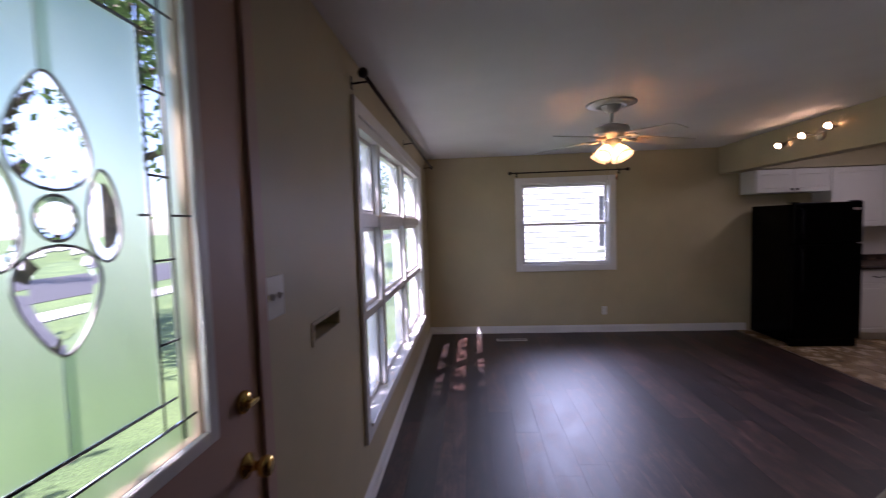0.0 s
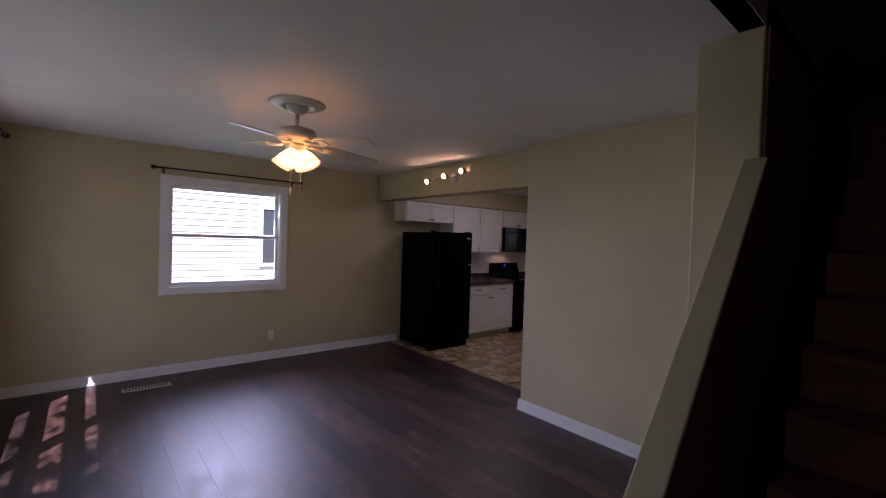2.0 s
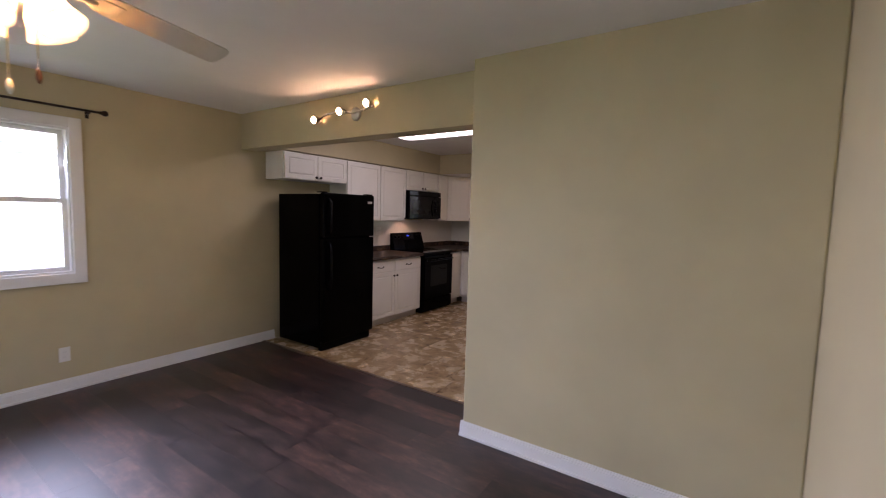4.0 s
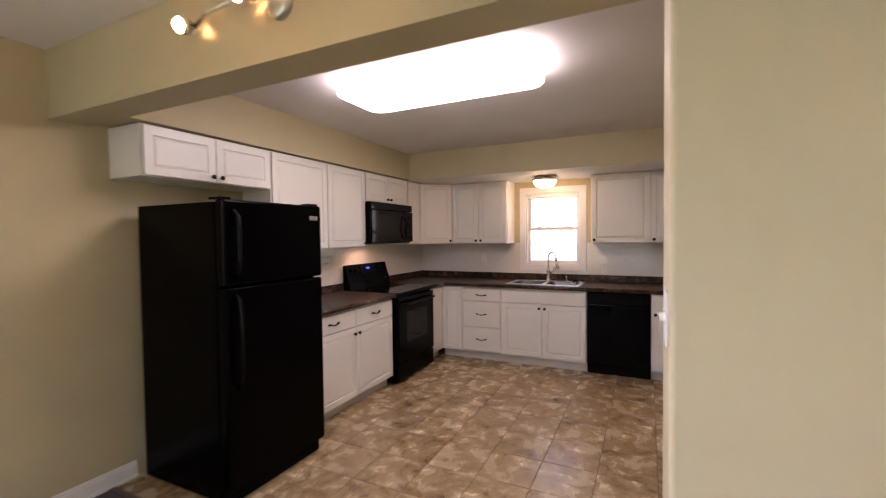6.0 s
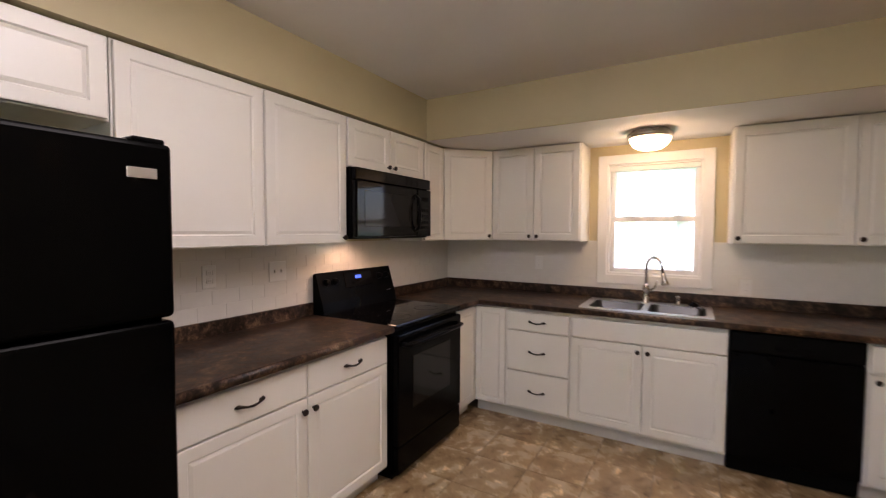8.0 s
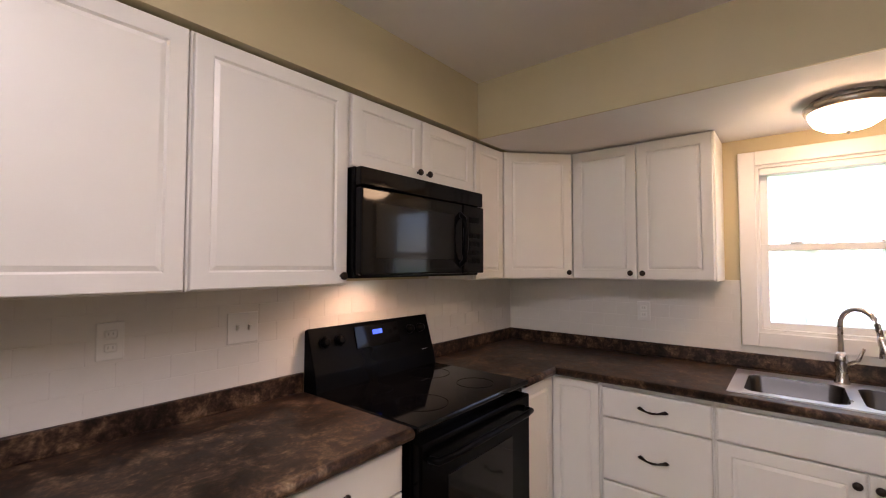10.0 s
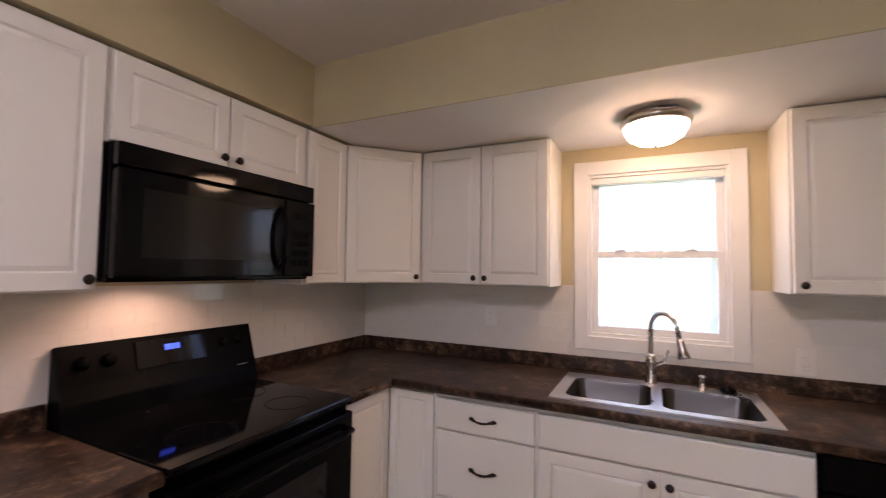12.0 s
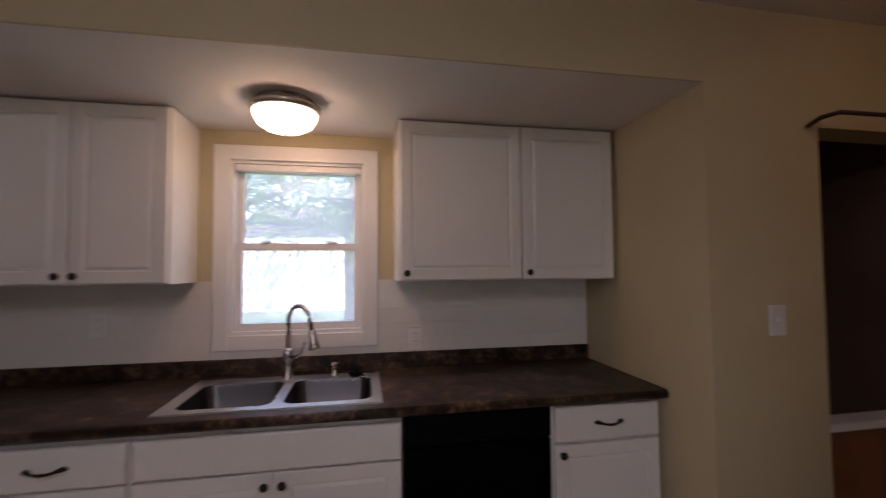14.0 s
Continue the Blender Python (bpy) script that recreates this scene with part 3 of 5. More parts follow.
base_cabinet(pose(EB, 5.697, 0) @ EROT, 0.272, 0.59, [("door", 0.02, 0.105, 0.244, 0.755, None)], B + "narrow corner door")
base_cabinet(pose(EB, 5.424, 0) @ EROT, 0.482, 0.59,
             [("drawer", 0.010, 0.706, 0.466, 0.140, None, True, False), ("drawer", 0.010, 0.400, 0.466, 0.300, None, True, False), ("drawer", 0.010, 0.115, 0.466, 0.279, None, True, False)],
             B + "with a stack of three drawers")
base_cabinet(pose(EB, 4.941, 0) @ EROT, 0.934, 0.59,
             [("false_front", 0.010, 0.708, 0.918, 0.138, None, False, False), ("door", 0.010, 0.115, 0.455, 0.586, (0.430, 0.545)), ("door", 0.472, 0.115, 0.456, 0.586, (0.028, 0.545))],
             B + "under the sink with two doors")
base_cabinet(pose(EB, 3.395, 0) @ EROT, 0.497, 0.59,
             [("drawer", 0.010, 0.715, 0.477, 0.145, None, True, False), ("door", 0.010, 0.115, 0.477, 0.588, (0.028, 0.555))],
             B + "at the counter's end, drawer over one door")

# worktop: one L with a hole for the sink and a gap for the stove
SK = (7.445, 7.835, 4.115, 4.845)     # bowl cut-out
b = bmesh.new()
for x0, x1, y0, y1 in [(7.022, E, N - 0.645, N), (7.355, SK[0], STUB - 0.002, N - 0.645), (SK[1], E, STUB - 0.002, N - 0.645),
                       (SK[0], SK[1], STUB - 0.002, SK[2]), (SK[0], SK[1], SK[3], N - 0.645)]:
    box_bm(x0, x1, y0, y1, 0.874, 0.914, bm=b)
bmesh.ops.remove_doubles(b, verts=b.verts[:], dist=1e-5)
worktop = thing("worktop", pose(0, 0, 0), "brown stone-look laminate worktop on the base cabinets", "worktop")
part("top", b, M_LAM, worktop)
part("top", box_bm(5.065, 6.25, N - 0.645, N, 0.874, 0.914), M_LAM, worktop)
b = tube([(5.065, N - 0.645, 0.894), (6.25, N - 0.645, 0.894)], 0.02, 12)
join(b, tube([(7.022, N - 0.645, 0.894), (7.355, N - 0.645, 0.894)], 0.02, 12))
join(b, tube([(7.355, N - 0.645, 0.894), (7.355, STUB - 0.002, 0.894)], 0.02, 12))
part("rounded_edge", b, M_LAM, worktop)
b = box_bm(5.065, 6.25, N - 0.022, N - 0.001, 0.914, 0.993, 0.004, 2)
part("upstand", b, M_LAM, worktop)
b = box_bm(7.022, E - 0.022, N - 0.022, N - 0.001, 0.914, 0.993, 0.004, 2)
box_bm(E - 0.022, E - 0.001, STUB + 0.001, N - 0.001, 0.914, 0.993, 0.004, 2, bm=b)
part("upstand", b, M_LAM, worktop)

# ---- refrigerator ----
f = thing("refrigerator", pose(4.236, 5.436, 0), "black top-freezer refrigerator with two doors", "refrigerator")
FW, FD, FH = 0.748, 0.755, 1.682
part("cabinet", box_bm(0, FW, 0.075, FD, 0.03, FH - 0.012, 0.006, 2), M_BLACK, f)
part("grille", box_bm(0.01, FW - 0.01, 0.05, 0.10, 0.0, 0.09, 0.004), M_SATBLK, f)
fd = part("freezer_door", box_bm(0.002, FW - 0.002, 0.0, 0.068, 1.212, FH, 0.014, 3), M_BLACK, f)
rd = part("fresh_food_door", box_bm(0.002, FW - 0.002, 0.0, 0.068, 0.095, 1.203, 0.014, 3), M_BLACK, f)
part("hinge_cover", box_bm(FW - 0.09, FW - 0.01, 0.02, 0.10, FH, FH + 0.014, 0.004), M_SATBLK, f)
part("hinge_cover", box_bm(0.0, 0.07, 0.02, 0.12, FH, FH + 0.012, 0.004), M_SATBLK, f)
for d, z0, z1 in ((fd, 1.26, 1.62), (rd, 0.66, 1.165)):
    part("handle", tube([(0.065, -0.002, z0), (0.065, -0.030, z0 + 0.03), (0.065, -0.042, z0 + 0.10), (0.065, -0.042, z1 - 0.10), (0.065, -0.030, z1 - 0.03), (0.065, -0.002, z1)], 0.013, 10), M_GLOSSBLK, d, "black curved handle")
part("badge", box_bm(0.635, 0.705, -0.004, 0.002, 1.585, 1.612, 0.001), M_STEEL, fd, "small silver badge")

# ---- stove ----
s = thing("stove", pose(6.256, 5.632, 0), "black freestanding electric range with glass top", "stove")
SW = 0.760
part("body", box_bm(0, SW, 0.03, 0.64, 0.02, 0.895, 0.003), M_BLACK, s)
part("cooktop", box_bm(-0.002, SW + 0.002, -0.005, 0.60, 0.897, 0.918, 0.006, 2), M_GLOSSBLK, s, "black glass cooktop")
for bx, by, br in ((0.20, 0.16, 0.105), (0.56, 0.16, 0.085), (0.20, 0.44, 0.085), (0.56, 0.44, 0.105)):
    ring = part("burner_ring", moved(turned([(br, 0.0), (br, 0.0008), (br - 0.003, 0.0008), (br - 0.003, 0.0)], 40, False), pose(bx, by, 0.9181)), M_GLOSSBLK, s)
ov = part("oven_door", box_bm(0.006, SW - 0.006, -0.012, 0.03, 0.215, 0.86, 0.008, 2), M_BLACK, s)
part("window", box_bm(0.150, SW - 0.165, -0.0155, -0.010, 0.40, 0.715, 0.002), M_DKGLASS, ov, "smoked oven window")
part("handle", tube([(0.05, -0.010, 0.80), (0.055, -0.045, 0.80), (0.12, -0.055, 0.80), (SW - 0.12, -0.055, 0.80), (SW - 0.055, -0.045, 0.80), (SW - 0.05, -0.010, 0.80)], 0.013, 10), M_SATBLK, ov)
part("storage_drawer", box_bm(0.006, SW - 0.006, -0.006, 0.03, 0.045, 0.205, 0.008, 2), M_BLACK, s)
bg_bm = bmesh.new()
prof = [(0.56, 0.90), (0.66, 0.90), (0.66, 1.168), (0.637, 1.178), (0.595, 1.04), (0.575, 0.985)]
l0, l1 = [bg_bm.verts.new((0, y, z)) for y, z in prof], [bg_bm.verts.new((SW, y, z)) for y, z in prof]
bg_bm.faces.new(l0)
bg_bm.faces.new(l1[::-1])
for i in range(len(prof)):
    bg_bm.faces.new((l0[i], l1[i], l1[(i + 1) % len(prof)], l0[(i + 1) % len(prof)]))
bmesh.ops.recalc_face_normals(bg_bm, faces=bg_bm.faces[:])
bmesh.ops.bevel(bg_bm, geom=bg_bm.edges[:], offset=0.005, segments=2, affect="EDGES", profile=0.5)
bgp = part("backguard", bg_bm, M_SATBLK, s)
SL = math.degrees(math.atan2(0.04, 0.155))
slope = pose(0, 0.595, 1.04, -SL, 0, 0)
part("glass_panel", moved(box_bm(0.24, 0.52, -0.004, 0.002, 0.02, 0.125, 0.002), slope), M_GLOSSBLK, bgp)
part("display", moved(box_bm(0.345, 0.405, -0.006, 0.0, 0.078, 0.100), slope), M_LCD, bgp, "blue lit clock display")
for kx in (0.07, 0.15, 0.60, 0.68):
    part("dial", moved(turned([(0.024, 0), (0.024, 0.006), (0.018, 0.010), (0.017, 0.024), (0.012, 0.026)], 18), slope @ pose(kx, -0.001, 0.075, 90, 0, 0)), M_SATBLK, bgp)
part("badge", moved(box_bm(0.66, 0.71, -0.004, 0.0, 0.0, 0.010), slope @ pose(0, 0.0, -0.05)), M_STEEL, bgp)

# ---- microwave ----
m = thing("microwave", pose(6.238, N - 0.385, 1.400), "black over-the-range microwave under the cabinet", "microwave")
MW, MH = 0.824, 0.428
part("case", box_bm(0, MW, 0.03, 0.385, 0, MH, 0.004), M_BLACK, m)
part("vent_grille", box_bm(0.004, MW - 0.004, -0.004, 0.03, MH - 0.075, MH - 0.002, 0.006, 2), M_GLOSSBLK, m)
md = part("door", box_bm(0.004, MW - 0.185, -0.010, 0.03, 0.012, MH - 0.080, 0.008, 2), M_GLOSSBLK, m)
part("window", box_bm(0.075, MW - 0.255, -0.0125, -0.008, 0.075, MH - 0.135, 0.002), M_DKGLASS, md, "smoked door window")
part("handle", tube([(MW - 0.205, -0.006, 0.05), (MW - 0.208, -0.036, 0.075), (MW - 0.214, -0.048, 0.13), (MW - 0.216, -0.050, 0.175), (MW - 0.214, -0.048, 0.22), (MW - 0.208, -0.036, 0.275), (MW - 0.205, -0.006, 0.30)], 0.013, 10), M_SATBLK, md)
mp = part("control_panel", box_bm(MW - 0.180, MW - 0.004, -0.010, 0.03, 0.012, MH - 0.080, 0.006, 2), M_GLOSSBLK, m)
part("display", box_bm(MW - 0.13, MW - 0.05, -0.0118, -0.008, 0.262, 0.292), M_SATBLK, mp)
for r in range(4):
    for q in range(3):
        part("key", box_bm(MW - 0.140 + q * 0.036, MW - 0.113 + q * 0.036, -0.0112, -0.008, 0.06 + r * 0.042, 0.085 + r * 0.042), M_SATBLK, mp)
part("hood_lamp", box_bm(0.20, 0.30, 0.10, 0.16, -0.0008, 0.002), M_HOOD, m, "lit warm hood lamp")

# ---- dishwasher ----
dw = thing("dishwasher", pose(EB, 4.004, 0) @ EROT, "black built-in dishwasher under the worktop", "dishwasher")
part("tub", box_bm(0.004, 0.602, 0.02, 0.57, 0.02, 0.868), M_SATBLK, dw)
part("door", box_bm(0.004, 0.602, -0.020, 0.02, 0.115, 0.740, 0.006, 2), M_BLACK, dw)
part("control_panel", box_bm(0.004, 0.602, -0.026, 0.02, 0.745, 0.868, 0.010, 3), M_SATBLK, dw)
part("latch_recess", box_bm(0.22, 0.39, -0.030, -0.02, 0.775, 0.800, 0.004), M_SATBLK, dw)
part("toe_panel", box_bm(0.004, 0.602, 0.045, 0.06, 0.0, 0.11), M_SATBLK, dw)

# ---- sink, tap ----
sk = thing("kitchen_sink", pose(0, 0, 0), "stainless steel double-bowl drop-in sink in the worktop", "sink")


def bowl(x0, x1, y0, y1, z0, z1, r=0.05):
    b = bmesh.new()
    def ring(ins, z, rr):
        out = []
        for cx, cy, a0 in ((x1 - ins - rr, y1 - ins - rr, 0), (x0 + ins + rr, y1 - ins - rr, 90), (x0 + ins + rr, y0 + ins + rr, 180), (x1 - ins - rr, y0 + ins + rr, 270)):
            for i in range(6):
                a = radians(a0 + i * 18)
                out.append(b.verts.new((cx + rr * math.cos(a), cy + rr * math.sin(a), z)))
        return out
    rings = [ring(0, z1, r), ring(0.006, z1 - 0.012, r), ring(0.014, z0 + 0.03, r), ring(0.035, z0 + 0.006, r), ring(0.08, z0, r * 0.8)]
    for p, q in zip(rings, rings[1:]):
        for i in range(24):
            b.faces.new((p[i], p[(i + 1) % 24], q[(i + 1) % 24], q[i]))
    b.faces.new(rings[-1])
    for f in b.faces:
        f.smooth = True
    return b


RIM = (7.410, 7.895, 4.080, 4.895)
b = bmesh.new()
BOW = ((7.452, 7.80, 4.50, 4.84), (7.452, 7.80, 4.12, 4.46))
for x0, x1, y0, y1 in [(RIM[0], 7.452, RIM[2], RIM[3]), (7.80, RIM[1], RIM[2], RIM[3]), (7.452, 7.80, 4.84, RIM[3]), (7.452, 7.80, RIM[2], 4.12), (7.452, 7.80, 4.46, 4.50)]:
    box_bm(x0, x1, y0, y1, 0.9145, 0.921, bm=b)
bmesh.ops.remove_doubles(b, verts=b.verts[:], dist=1e-5)
part("rim", b, M_STEEL, sk)
for x0, x1, y0, y1 in BOW:
    bw = part("bowl", bowl(x0 - 0.001, x1 + 0.001, y0 - 0.001, y1 + 0.001, 0.74, 0.920), M_STEELSHADE, sk)
    # square corners outside the bowl's rounded ones
    for cx, cy, a0 in ((x1 - 0.05, y1 - 0.05, 0), (x0 + 0.05, y1 - 0.05, 90), (x0 + 0.05, y0 + 0.05, 180), (x1 - 0.05, y0 + 0.05, 270)):
        cb = bmesh.new()
        sx, sy = (1 if a0 in (0, 270) else -1), (1 if a0 in (0, 90) else -1)
        vs = [cb.verts.new((cx + sx * 0.052, cy + sy * 0.052, 0.9205))]
        vs += [cb.verts.new((cx + 0.051 * math.cos(radians(a0 + i * 18)), cy + 0.051 * math.sin(radians(a0 + i * 18)), 0.9205)) for i in range(6)]
        cb.faces.new(vs)
        part("corner_web", cb, M_STEEL, sk)
    part("drain", moved(turned([(0.045, 0), (0.045, 0.004), (0.03, 0.003), (0.005, 0.001)], 20), pose((x0 + x1) / 2, (y0 + y1) / 2, 0.7415)), M_STEEL, bw)
tp = thing("kitchen_tap", pose(7.860, 4.502, 0.921), "brushed nickel gooseneck pull-down tap on the sink", "tap")
part("base", turned([(0.028, 0), (0.028, 0.006), (0.022, 0.015), (0.021, 0.09), (0.024, 0.10), (0.022, 0.125), (0.012, 0.14)], 20), M_NICKEL, tp)
arc = [(0, 0, 0.13), (0, 0, 0.265)] + [(-0.075 + 0.075 * math.cos(radians(a)), 0, 0.265 + 0.075 * math.sin(radians(a))) for a in range(15, 166, 15)] + [(-0.160, 0, 0.235)]
arc = [Matrix.Rotation(radians(47), 3, "Z") @ Vector(p) for p in arc]
part("spout", tube(arc, 0.0105, 12), M_NICKEL, tp)
e0 = arc[-1]
part("spray_head", moved(turned([(0.012, 0.0), (0.016, -0.015), (0.017, -0.045), (0.027, -0.085), (0.024, -0.09)], 18), Matrix.Translation(e0) @ pose(0, 0, 0, 0, 0, 47) @ pose(0, 0, 0, 0, 16, 0)), M_NICKEL, tp)
part("lever", tube([(0, -0.02, 0.085), (-0.01, -0.055, 0.11), (-0.015, -0.075, 0.165)], 0.007, 10, radii=[0.011, 0.008, 0.006]), M_NICKEL, tp)
sp = thing("soap_dispenser", pose(7.862, 4.29, 0.921), "brushed nickel soap pump on the sink ledge", "soap dispenser")
part("body", turned([(0.02, 0), (0.02, 0.004), (0.012, 0.012), (0.011, 0.045), (0.015, 0.05), (0.014, 0.06)], 16), M_NICKEL, sp)
part("nozzle", tube([(0, 0, 0.056), (-0.03, 0, 0.062), (-0.055, 0, 0.054)], 0.006, 8), M_NICKEL, sp)
st = thing("sink_stopper", pose(7.855, 4.19, 0.921), "black rubber stopper on the sink ledge", "stopper")
part("plug", turned([(0.032, 0), (0.034, 0.008), (0.026, 0.016), (0.012, 0.018), (0.010, 0.028)], 18), M_SATBLK, st)


# ---- windows ----
def sash_window(name, m, w, h, meet, label, casing=0.07, glass=M_CLEAR, blind=False):
    """Double-hung; opening w x h, its lower left corner at the origin, room towards -y."""
    o = thing(name, m, label, "window")
    tagged(o, kind="structure")
    cz = bmesh.new()
    for x0, x1, z0, z1 in ((-casing, 0.004, -casing, h + casing), (w - 0.004, w + casing, -casing, h + casing), (0.004, w - 0.004, h - 0.004, h + casing), (0.004, w - 0.004, -casing, 0.004)):
        box_bm(x0, x1, -0.020, -0.001, z0, z1, 0.003, bm=cz)
    part("casing", cz, M_TRIM, o)
    jb = bmesh.new()
    for x0, x1, z0, z1 in ((0, 0.018, 0, h), (w - 0.018, w, 0, h), (0.018, w - 0.018, h - 0.018, h), (0.018, w - 0.018, 0, 0.02)):
        box_bm(x0, x1, -0.001, 0.15, z0, z1, bm=jb)
    part("jamb", jb, M_TRIM, o)
    for nm, y, z0, z1 in (("lower_sash", 0.04, 0.02, meet + 0.018), ("upper_sash", 0.075, meet - 0.018, h - 0.018)):
        sb = bmesh.new()
        st_ = 0.034
        for x0, x1, a, c in ((0.018, 0.018 + st_, z0, z1), (w - 0.018 - st_, w - 0.018, z0, z1), (0.018 + st_, w - 0.018 - st_, z1 - st_, z1), (0.018 + st_, w - 0.018 - st_, z0, z0 + st_)):
            box_bm(x0, x1, y, y + 0.03, a, c, 0.002, bm=sb)
        sh = part(nm, sb, M_TRIM, o)
        g = part("pane", box_bm(0.018 + st_ - 0.004, w - 0.018 - st_ + 0.004, y + 0.012, y + 0.016, z0 + st_ - 0.004, z1 - st_ + 0.004), glass, sh)
        g.visible_shadow = False
    for lx in (w * 0.25, w * 0.75):
        part("sash_lock", box_bm(lx - 0.025, lx + 0.025, 0.03, 0.045, meet + 0.018, meet + 0.028, 0.003), M_TRIM, o)
    if blind:
        part("raised_blind", box_bm(0.02, w - 0.02, 0.003, 0.036, h - 0.055, h - 0.020, 0.004), M_TRIM, o, "raised white blind headrail")
    return o


sash_window("window_north", pose(WIN_N[0], N, WIN_N[2]), WIN_N[1] - WIN_N[0], WIN_N[3] - WIN_N[2], 0.575, "white double-hung window with painted casing", 0.078)
sash_window("window_east", pose(E, WIN_E[1], WIN_E[2]) @ EROT, WIN_E[1] - WIN_E[0], WIN_E[3] - WIN_E[2], 0.445, "white double-hung kitchen window over the sink", 0.070, glass=M_WASHTINT, blind=True)

# picture window: three columns of three lights
pw = tagged(thing("window_west", pose(W, 0, 0), "white picture window with nine lights", "window"), kind="structure")
y0, y1, z0, z1 = WIN_W
b = bmesh.new()
for a0, a1, c0, c1 in ((y0 - 0.07, y0 + 0.004, z0 - 0.07, z1 + 0.08), (y1 - 0.004, y1 + 0.07, z0 - 0.07, z1 + 0.08), (y0 + 0.004, y1 - 0.004, z1 - 0.004, z1 + 0.08), (y0 + 0.004, y1 - 0.004, z0 - 0.07, z0 + 0.004)):
    box_bm(0.001, 0.020, a0, a1, c0, c1, 0.003, bm=b)
part("casing", b, M_TRIM, pw)
part("sill", box_bm(-0.15, 0.035, y0 + 0.003, y1 - 0.003, z0 + 0.004, z0 + 0.026, 0.004), M_TRIM, pw)
b = bmesh.new()
for a0, a1, c0, c1 in ((y0, y0 + 0.05, z0 + 0.026, z1), (y1 - 0.05, y1, z0 + 0.026, z1), (y0 + 0.05, y1 - 0.05, z1 - 0.06, z1)):
    box_bm(-0.15, -0.001, a0, a1, c0, c1, bm=b)
part("frame", b, M_TRIM, pw)
cols = [y0 + 0.05, 3.27, 4.33, y1 - 0.05]
rows_z = [z0 + 0.026, 1.03, 1.605, z1 - 0.06]
for yy in cols[1:3]:
    part("mullion", box_bm(-0.13, -0.012, yy - 0.042, yy + 0.042, rows_z[0], rows_z[3], 0.003), M_TRIM, pw)
for i in range(3):
    ya, yb = cols[i] + (0.042 if i else 0), cols[i + 1] - (0.042 if i < 2 else 0)
    for zz, hh in ((rows_z[1], 0.026), (rows_z[2], 0.042)):
        part("rail", box_bm(-0.12, -0.02, ya, yb, zz - hh, zz + hh, 0.003), M_TRIM, pw)
    for k in range(3):
        za, zb = rows_z[k] + (0.0 if k == 0 else (0.026, 0.042)[k - 1]), rows_z[k + 1] - ((0.026, 0.042, 0.0)[k])
        fb = bmesh.new()
        for a0, a1, c0, c1 in ((ya, ya + 0.028, za, zb), (yb - 0.028, yb, za, zb), (ya + 0.028, yb - 0.028, za, za + 0.028), (ya + 0.028, yb - 0.028, zb - 0.028, zb)):
            box_bm(-0.095, -0.055, a0, a1, c0, c1, 0.002, bm=fb)
        sh = part("sash", fb, M_TRIM, pw)
        g = part("pane", box_bm(-0.078, -0.074, ya + 0.026, yb - 0.026, za + 0.026, zb - 0.026), M_WASHED, sh)
        g.visible_shadow = False

# ---- front door ----
fdoor = tagged(thing("door_front", pose(W - 0.002, 0, 0), "closed brown front door with leaded glass and brass locks", "door"), kind="structure")
dy0, dy1 = DOOR_W[0] + 0.002, DOOR_W[1] - 0.0006
gy0, gy1, gz0, gz1 = 0.605, 1.225, 1.095, 2.09
b = bmesh.new()
for a0, a1, c0, c1 in ((dy0, gy0, 0.008, 2.24), (gy1, dy1, 0.008, 2.24), (gy0, gy1, 0.008, gz0), (gy0, gy1, gz1, 2.24)):
    box_bm(-0.045, 0, a0, a1, c0, c1, bm=b)
leafd = part("leaf", b, M_DOORBRN, fdoor)
b = bmesh.new()
for a0, a1, c0, c1 in ((gy0 - 0.02, gy0 + 0.014, gz0 - 0.02, gz1 + 0.02), (gy1 - 0.014, gy1 + 0.02, gz0 - 0.02, gz1 + 0.02), (gy0 + 0.014, gy1 - 0.014, gz1 - 0.014, gz1 + 0.02), (gy0 + 0.014, gy1 - 0.014, gz0 - 0.02, gz0 + 0.014)):
    box_bm(-0.004, 0.012, a0, a1, c0, c1, 0.004, 2, bm=b)
part("glass_frame", b, M_TRIM, leafd)
gc, gzc = (gy0 + gy1) / 2, 1.595
# clear bevelled border strips
BI, BO = 0.122, 0.063
for a0, a1, c0, c1 in ((gy0 + BO, gy0 + BI, gz0 + BO, gz1 - BO), (gy1 - BI, gy1 - BO, gz0 + BO, gz1 - BO), (gy0 + BI, gy1 - BI, gz0 + BO, gz0 + BI), (gy0 + BI, gy1 - BI, gz1 - BI, gz1 - BO)):
    g = part("bevel_strip", box_bm(-0.020, -0.013, a0, a1, c0, c1, 0.003), M_BEVEL, leafd)
    g.visible_shadow = False
b = bmesh.new()
for k in (BO, BI):
    a, c, d_, e_ = gy0 + k, gy1 - k, gz0 + k, gz1 - k
    for p, q in (((a, d_ - 0.04), (a, e_ + 0.04)), ((c, d_ - 0.04), (c, e_ + 0.04)), ((a - 0.04, d_), (c + 0.04, d_)), ((a - 0.04, e_), (c + 0.04, e_))):
        join(b, tube([(-0.014, p[0], p[1]), (-0.014, q[0], q[1])], 0.0028, 6))
for z in (1.339, 1.511, 1.683, 1.855):
    for ya, yb in ((gy0 + BO, gy0 + BI), (gy1 - BI, gy1 - BO)):
        join(b, tube([(-0.012, ya, z), (-0.012, yb, z)], 0.0028, 6))
for ya, yb in ((gy1 - BI - 0.03, gy1 - BI), (gy1 - BO, gy1), (gy0, gy0 + BO), (gy0 + BI, gy0 + BI + 0.03)):
    join(b, tube([(-0.012, ya, 1.603), (-0.012, yb, 1.603)], 0.0028, 6))
